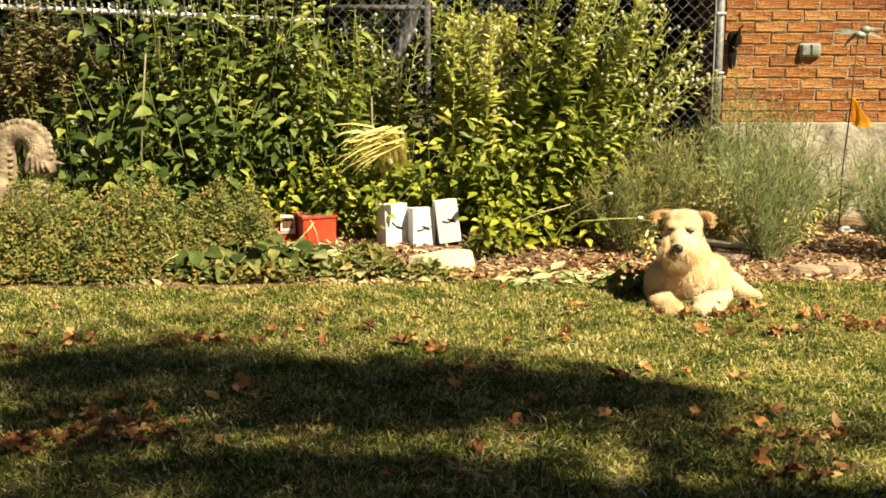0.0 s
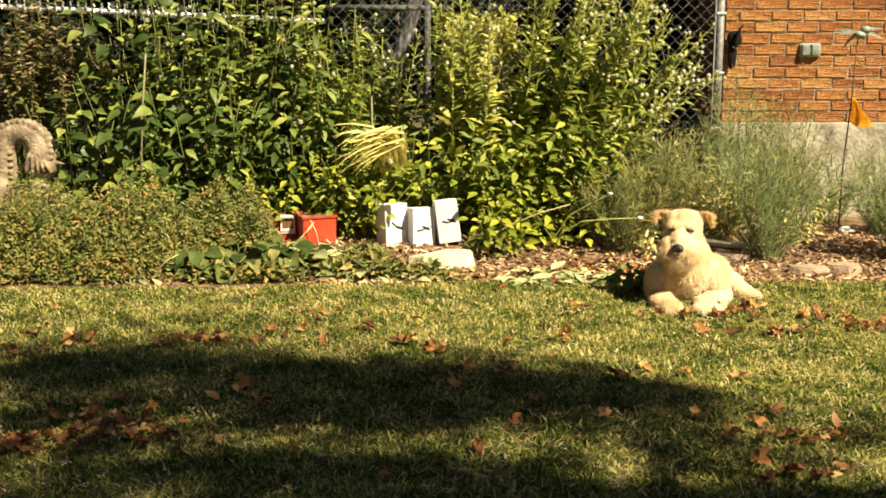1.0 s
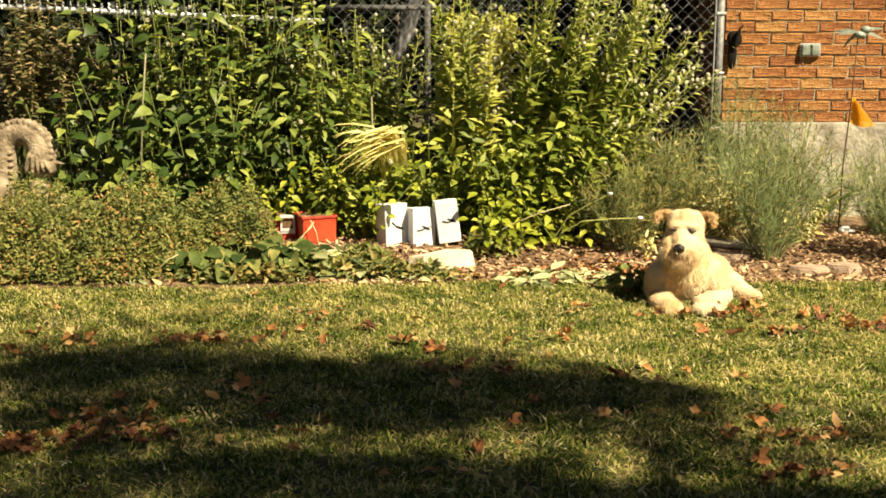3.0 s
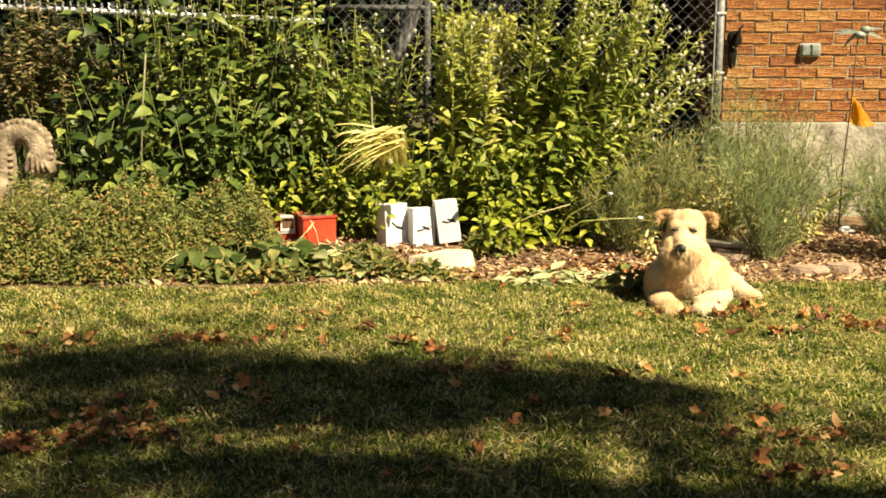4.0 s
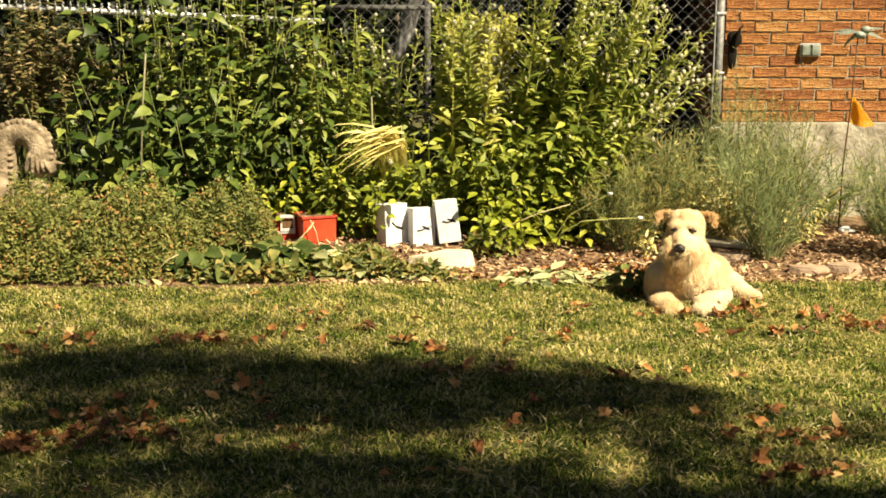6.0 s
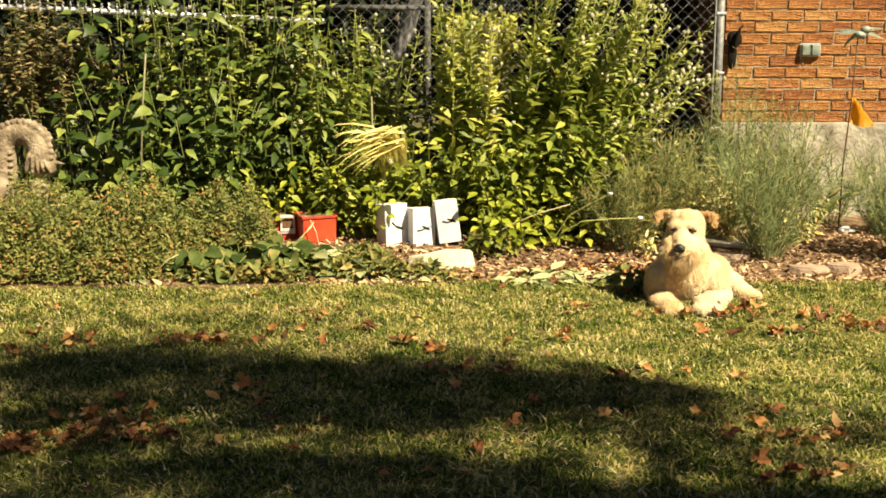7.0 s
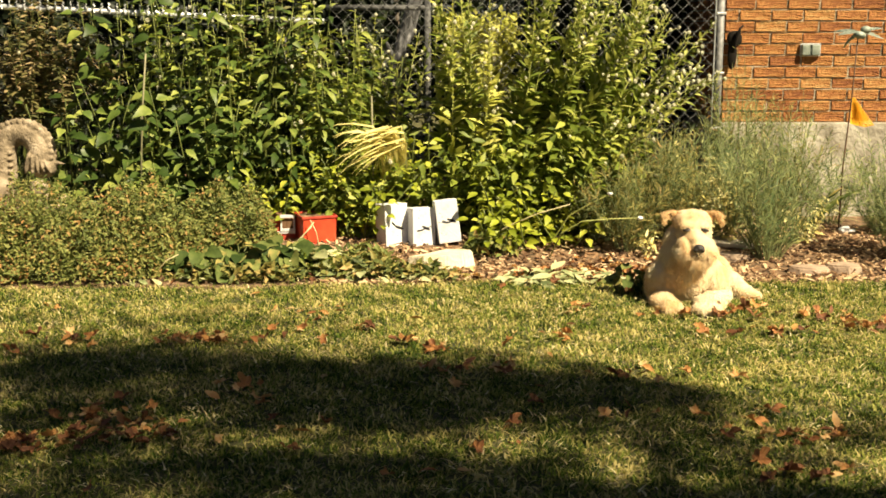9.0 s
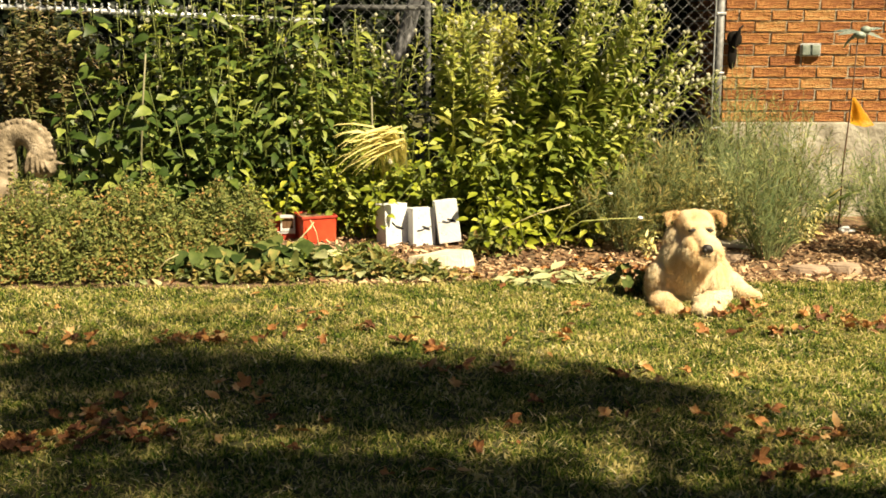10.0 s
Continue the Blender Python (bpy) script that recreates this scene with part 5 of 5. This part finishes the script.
# ---- lawn, litter and fallen leaves ----
def blades(x, y, rng, lo, hi, wide, flat_share):
    """Blade matrices at the spots given, some of them lying flat."""
    n = len(x)
    patch = np.array([noise.noise((a * 2.1, b * 2.1, 3.0)) for a, b in zip(x, y)])
    a, tilt = rng.uniform(0, 2 * math.pi, n), np.radians(rng.uniform(30, 88, n))
    size = rng.uniform(lo, hi, n) * (1 + 0.4 * patch)
    flat = rng.random(n) < flat_share
    a = np.where(flat, math.pi / 2 * np.sign(rng.random(n) - 0.5) + rng.normal(0, 0.7, n), a)
    tilt, size = np.where(flat, np.radians(rng.uniform(72, 90, n)), tilt), np.where(flat, size * 1.35, size)
    w = rng.uniform(0.6, 1.3, n) * wide
    ca, sa, h, run = np.cos(a), np.sin(a), size * np.cos(tilt) + 0.006, size * np.sin(tilt) * 2
    m = np.zeros((n, 4, 4))
    m[:, 0, 0], m[:, 1, 0] = ca * w, sa * w
    m[:, 0, 1], m[:, 1, 1] = -sa * run, ca * run
    m[:, 2, 2] = h
    m[:, 0, 3], m[:, 1, 3], m[:, 2, 3], m[:, 3, 3] = x, y, -0.004, 1
    return m


BLADE_V = np.array([(-0.5, 0, 0), (0.5, 0, 0), (-0.4, 0.12, 0.5), (0.4, 0.12, 0.5), (0, 0.5, 0.9)])
BLADE_F = np.array([(0, 1, 3), (0, 3, 2), (2, 3, 4)])


def build_grass():
    rng = np.random.default_rng(3)
    # tufts of the mown lawn before the bed
    tx, ty = rng.uniform(-3.1, 3.1, 42000), rng.uniform(1.6, 5.75, 42000)
    k = rng.integers(0, 42000, 230000)
    x, y = tx[k] + rng.normal(0, 0.009, len(k)), ty[k] + rng.normal(0, 0.009, len(k))
    x, y = np.append(x, rng.uniform(-3.1, 3.1, 110000)), np.append(y, rng.uniform(1.6, 5.75, 110000))
    edge = np.array([bed_edge(q) for q in x])
    ok = y < edge + rng.normal(0.0, 0.035, len(x))
    v, f = spread(BLADE_V, BLADE_F, blades(x[ok], y[ok], rng, 0.012, 0.029, 0.0058, 0.36))
    tagged(new("grass", array_mesh("grass", v, f, M_GRASS)), "short dry mixed green and straw-coloured lawn grass", "grass", kind="stuff")
    # coarser growth over the rest of the yard
    x, y = rng.uniform(-7, 7, 150000), rng.uniform(-5, 5.6, 150000)
    ok = (np.abs(x) > 3.05) | (y < 1.65)
    v, f = spread(BLADE_V, BLADE_F, blades(x[ok], y[ok], rng, 0.03, 0.06, 0.016, 0.35))
    tagged(new("grass", array_mesh("grass", v, f, M_GRASS)), "lawn grass of the rest of the yard", "grass", kind="stuff")
    # dry clippings lying on top
    x, y = rng.uniform(-2.6, 2.6, 16000), rng.uniform(2.4, 5.6, 16000)
    thick = np.array([noise.noise((a * 3.1, b * 3.1, 8.0)) for a, b in zip(x, y)])
    ok = rng.random(len(x)) < 0.45 + 0.8 * thick
    m = blades(x[ok], y[ok], rng, 0.012, 0.026, 0.0055, 1.0)
    m[:, 2, 3] = rng.uniform(0.008, 0.022, len(m))
    m[:, 2, 1] = rng.normal(0, 0.012, len(m))
    v, f = spread(BLADE_V, BLADE_F, m)
    tagged(new("grass_clippings", array_mesh("grass_clippings", v, f, M_STRAWBIT)), "dry straw-coloured clippings scattered over the lawn", "clippings", kind="stuff")


def build_litter():
    rng = np.random.default_rng(8)
    bm0 = np.array([(-.5, -.5, 0), (.5, -.5, 0), (.5, .5, 0), (-.5, .5, 0), (-.5, -.5, 1), (.5, -.5, 1), (.5, .5, 1), (-.5, .5, 1)])
    tf = np.array([(0, 1, 5, 4), (1, 2, 6, 5), (2, 3, 7, 6), (3, 0, 4, 7), (4, 5, 6, 7)])
    ms = []
    for _ in range(8500):
        x = rng.uniform(-2.6, 2.9)
        y = bed_edge(x) + (0.14 if x < -0.65 else 0.0) + 1.15 * rng.random() ** 1.4
        m = pose(x, y, ground_z(x, y) + rng.uniform(-0.003, 0.012), rng.normal(0, 22), rng.normal(0, 22), rng.uniform(0, 360)) @ Matrix.Diagonal((rng.uniform(0.006, 0.016), rng.uniform(0.02, 0.055), 0.004, 1))
        ms.append(np.array(m))
    v, f = spread(bm0, tf, ms)
    tagged(new("wood_chips", array_mesh("wood_chips", v, f, M_CHIP)), "brown wood chips and dry scraps on the bed", "mulch", kind="stuff")


def maple_leaf(seed):
    """A lobed dry leaf with a curled rim and a stalk."""
    rng = np.random.default_rng(seed)
    bm = bmesh.new()
    c = bm.verts.new((0, 0, 0.004))
    n = 30
    ring, mid = [], []
    for k in range(n):
        a = 2 * math.pi * k / n
        lobe = 0.5 + 0.5 * abs(math.cos(2.5 * a)) ** 1.2
        r = 0.042 * lobe * (1 - 0.25 * math.cos(a + math.pi)) * rng.uniform(0.78, 1.15)
        up = 0.012 * math.sin(a * 2 + seed) + 0.008 * rng.random() + 0.01
        ring.append(bm.verts.new((math.sin(a) * r * 0.8, math.cos(a) * r, up)))
        mid.append(bm.verts.new((math.sin(a) * r * 0.5, math.cos(a) * r * 0.5, 0.004 + up * 0.25)))
    for k in range(n):
        j = (k + 1) % n
        bm.faces.new((mid[k], mid[j], ring[j], ring[k]))
        bm.faces.new((c, mid[j], mid[k]))
    tube(bm, [(0, -0.02, 0.006), (0.004, -0.05, 0.01), (0.01, -0.075, 0.008)], 0.0012, 0.0008, 4)
    me = bpy.data.meshes.new("fallen_leaf")
    bm.to_mesh(me)
    bm.free()
    me.materials.append(G_FALL)
    return me


def build_fallen_leaves():
    rng = np.random.default_rng(21)
    kinds = [maple_leaf(s) for s in range(4)] + [leaf_data("fallen_leaf", 0.085 * q, 0.036 * q, G_FALL, fold=0.5, curl=c, shape=OVATE, curl_side=0.3) for q, c in ((0.75, 0.35), (0.6, -0.3), (0.85, -0.12))]
    # drifts: x, y, half-width, half-depth, leaves
    drifts = [(-0.93, 4.47, 0.15, 0.05, 22), (-0.14, 4.45, 0.05, 0.03, 3), (-0.03, 4.33, 0.08, 0.04, 5), (0.03, 4.08, 0.08, 0.04, 6), (0.26, 4.1, 0.05, 0.03, 3),
              (0.63, 4.0, 0.1, 0.03, 4), (-1.0, 3.43, 0.18, 0.09, 26), (-0.59, 3.72, 0.08, 0.04, 4), (-0.43, 3.45, 0.06, 0.04, 3), (-1.26, 3.3, 0.1, 0.08, 12),
              (1.63, 4.9, 0.12, 0.05, 8), (1.78, 4.7, 0.14, 0.08, 20), (1.3, 4.58, 0.14, 0.04, 9), (1.08, 3.38, 0.12, 0.06, 14), (0.97, 3.08, 0.08, 0.05, 6),
              (1.11, 3.06, 0.05, 0.05, 4), (0.02, 3.08, 0.05, 0.02, 2), (-0.14, 3.06, 0.02, 0.02, 1), (0.2, 3.28, 0.03, 0.03, 2), (-0.46, 3.26, 0.05, 0.03, 2),
              (-1.5, 4.5, 0.12, 0.06, 8), (-1.65, 4.3, 0.08, 0.05, 4), (-0.58, 4.95, 0.12, 0.08, 5), (-0.3, 4.67, 0.06, 0.04, 3), (-0.66, 4.64, 0.05, 0.03, 2),
              (0.45, 4.53, 0.06, 0.04, 4), (0.58, 4.95, 0.1, 0.05, 4), (-0.7, 3.88, 0.06, 0.04, 3), (-1.15, 3.6, 0.1, 0.06, 6), (0.63, 3.58, 0.08, 0.04, 3),
              (0.22, 4.24, 0.01, 0.01, 1), (1.07, 3.97, 0.03, 0.02, 2), (0.95, 3.49, 0.02, 0.02, 1), (-0.2, 5.7, 0.5, 0.08, 18), (0.65, 5.68, 0.4, 0.1, 46), (1.0, 5.75, 0.25, 0.1, 30),
              (1.33, 4.98, 0.1, 0.05, 9), (1.05, 4.86, 0.15, 0.03, 6), (-1.2, 5.62, 0.4, 0.06, 8)]
    spots = []
    for x, y, a, b, n in drifts:
        spots += [(x + rng.normal(0, a * 0.7), y + rng.normal(0, b * 0.8)) for _ in range(int(n * (1.9 if x < -0.5 and y < 4 else 1.4)))]
    spots += [(rng.uniform(-1.9, 2.0), rng.uniform(2.95, 5.4)) for _ in range(60)]
    # the nearest are things of their own; the drifts farther off are joined
    spots.sort(key=lambda p: p[1])
    far = bmesh.new()
    for k, (x, y) in enumerate(spots):
        me = kinds[rng.integers(len(kinds))]
        m = pose(x, y, ground_z(x, y) + 0.012 + 0.01 * rng.random(), rng.normal(0, 17), rng.normal(0, 17), rng.uniform(0, 360)) @ Matrix.Scale(rng.uniform(0.4, 0.95), 4)
        if k < 290:
            ob = new("fallen_leaf", me)
            ob.matrix_basis = m
            tagged(ob, "dry fallen leaf, rust-brown and curled, on the ground", "fallen leaf", "fallen leaves")
        else:
            part_me = me.copy()
            part_me.transform(m)
            far.from_mesh(part_me)
            bpy.data.meshes.remove(part_me)
    tagged(put("leaf_litter", far, G_FALLJ), "dry rust-brown leaf litter along the bed's edge", "leaf litter", kind="stuff")


def build_cut_leaves():
    rng = np.random.default_rng(31)
    for x0, y0, rx, ry, n, meshes, nm, lab in ((0.55, 5.62, 0.32, 0.1, 90, LEAF_WILT, "wilted_leaf_heap", "heap of pale wilted cut leaves at the lawn's edge"),
                                               (-1.55, 5.57, 0.14, 0.05, 14, LEAF_WILT, "wilted_leaf_heap", "few pale yellow wilted leaves at the lawn's edge"),
                                               (-1.15, 5.6, 0.14, 0.05, 14, LEAF_WILT, "wilted_leaf_heap", "few pale yellow wilted leaves at the lawn's edge"),
                                               (-0.35, 5.64, 0.32, 0.08, 38, LEAF_WILT, "wilted_leaf_heap", "loose wilted leaves along the lawn's edge")):
        t = thing(nm, (x0, y0, ground_z(x0, y0)), lab, "leaf heap")
        for _ in range(n):
            a, q = rng.uniform(0, 2 * math.pi), math.sqrt(rng.random())
            lf = new("leaf", meshes[rng.integers(len(meshes))])
            lf.parent = t
            lf.matrix_basis = aim((math.cos(a) * q * rx, math.sin(a) * q * ry, 0.012 + 0.05 * rng.random() * (1 - q)), (rng.normal(0, 1), rng.normal(0, 1), rng.uniform(-0.1, 0.12)), (rng.normal(0, .4), -.3, 1), rng.uniform(0.4, 0.95))


build_grass()
build_litter()
build_fallen_leaves()
build_cut_leaves()


# ---- what moves ----
def motions():
    turns = [(0, 0.0, -17.5), (1, 0.001, -17.5), (2, 0.003, -18.5), (2.5, 0.006, -18.5), (4, 0.015, -18), (5, 0.013, -18.5), (7, 0.013, -18.5), (7.5, 0.014, -17.5),
             (8, 0.022, -13), (8.5, 0.025, -11), (9, 0.036, -3), (9.5, 0.043, 2), (10, 0.045, 4)]
    walk(dog_head, [(t, pose(dx + 0.012, 0.04, 0.262, 0, 0, a)) for t, dx, a in turns])
    swing = [(0, 48), (0.5, 44), (1, 46), (1.5, 42), (2, 35), (2.5, 30), (4, 24), (4.5, 22), (5, 25), (5.5, 24), (7, 26), (7.5, 18), (8, 14), (8.5, 12), (9, 12), (9.5, 10), (10, 14)]
    for k, plant in enumerate(swaying):
        base = plant.matrix_basis.copy()
        walk(plant, [(0.5 * i, base @ pose(0, 0, 0, 0.12 * math.sin(2.3 * i + k), 0.2 * math.sin(1.9 * i + 1.3 * k), 0)) for i in range(21)])
    walk(flag, [(t, pose(0.028, -0.004, 0.7, 0, 0, -a)) for t, a in swing])


motions()
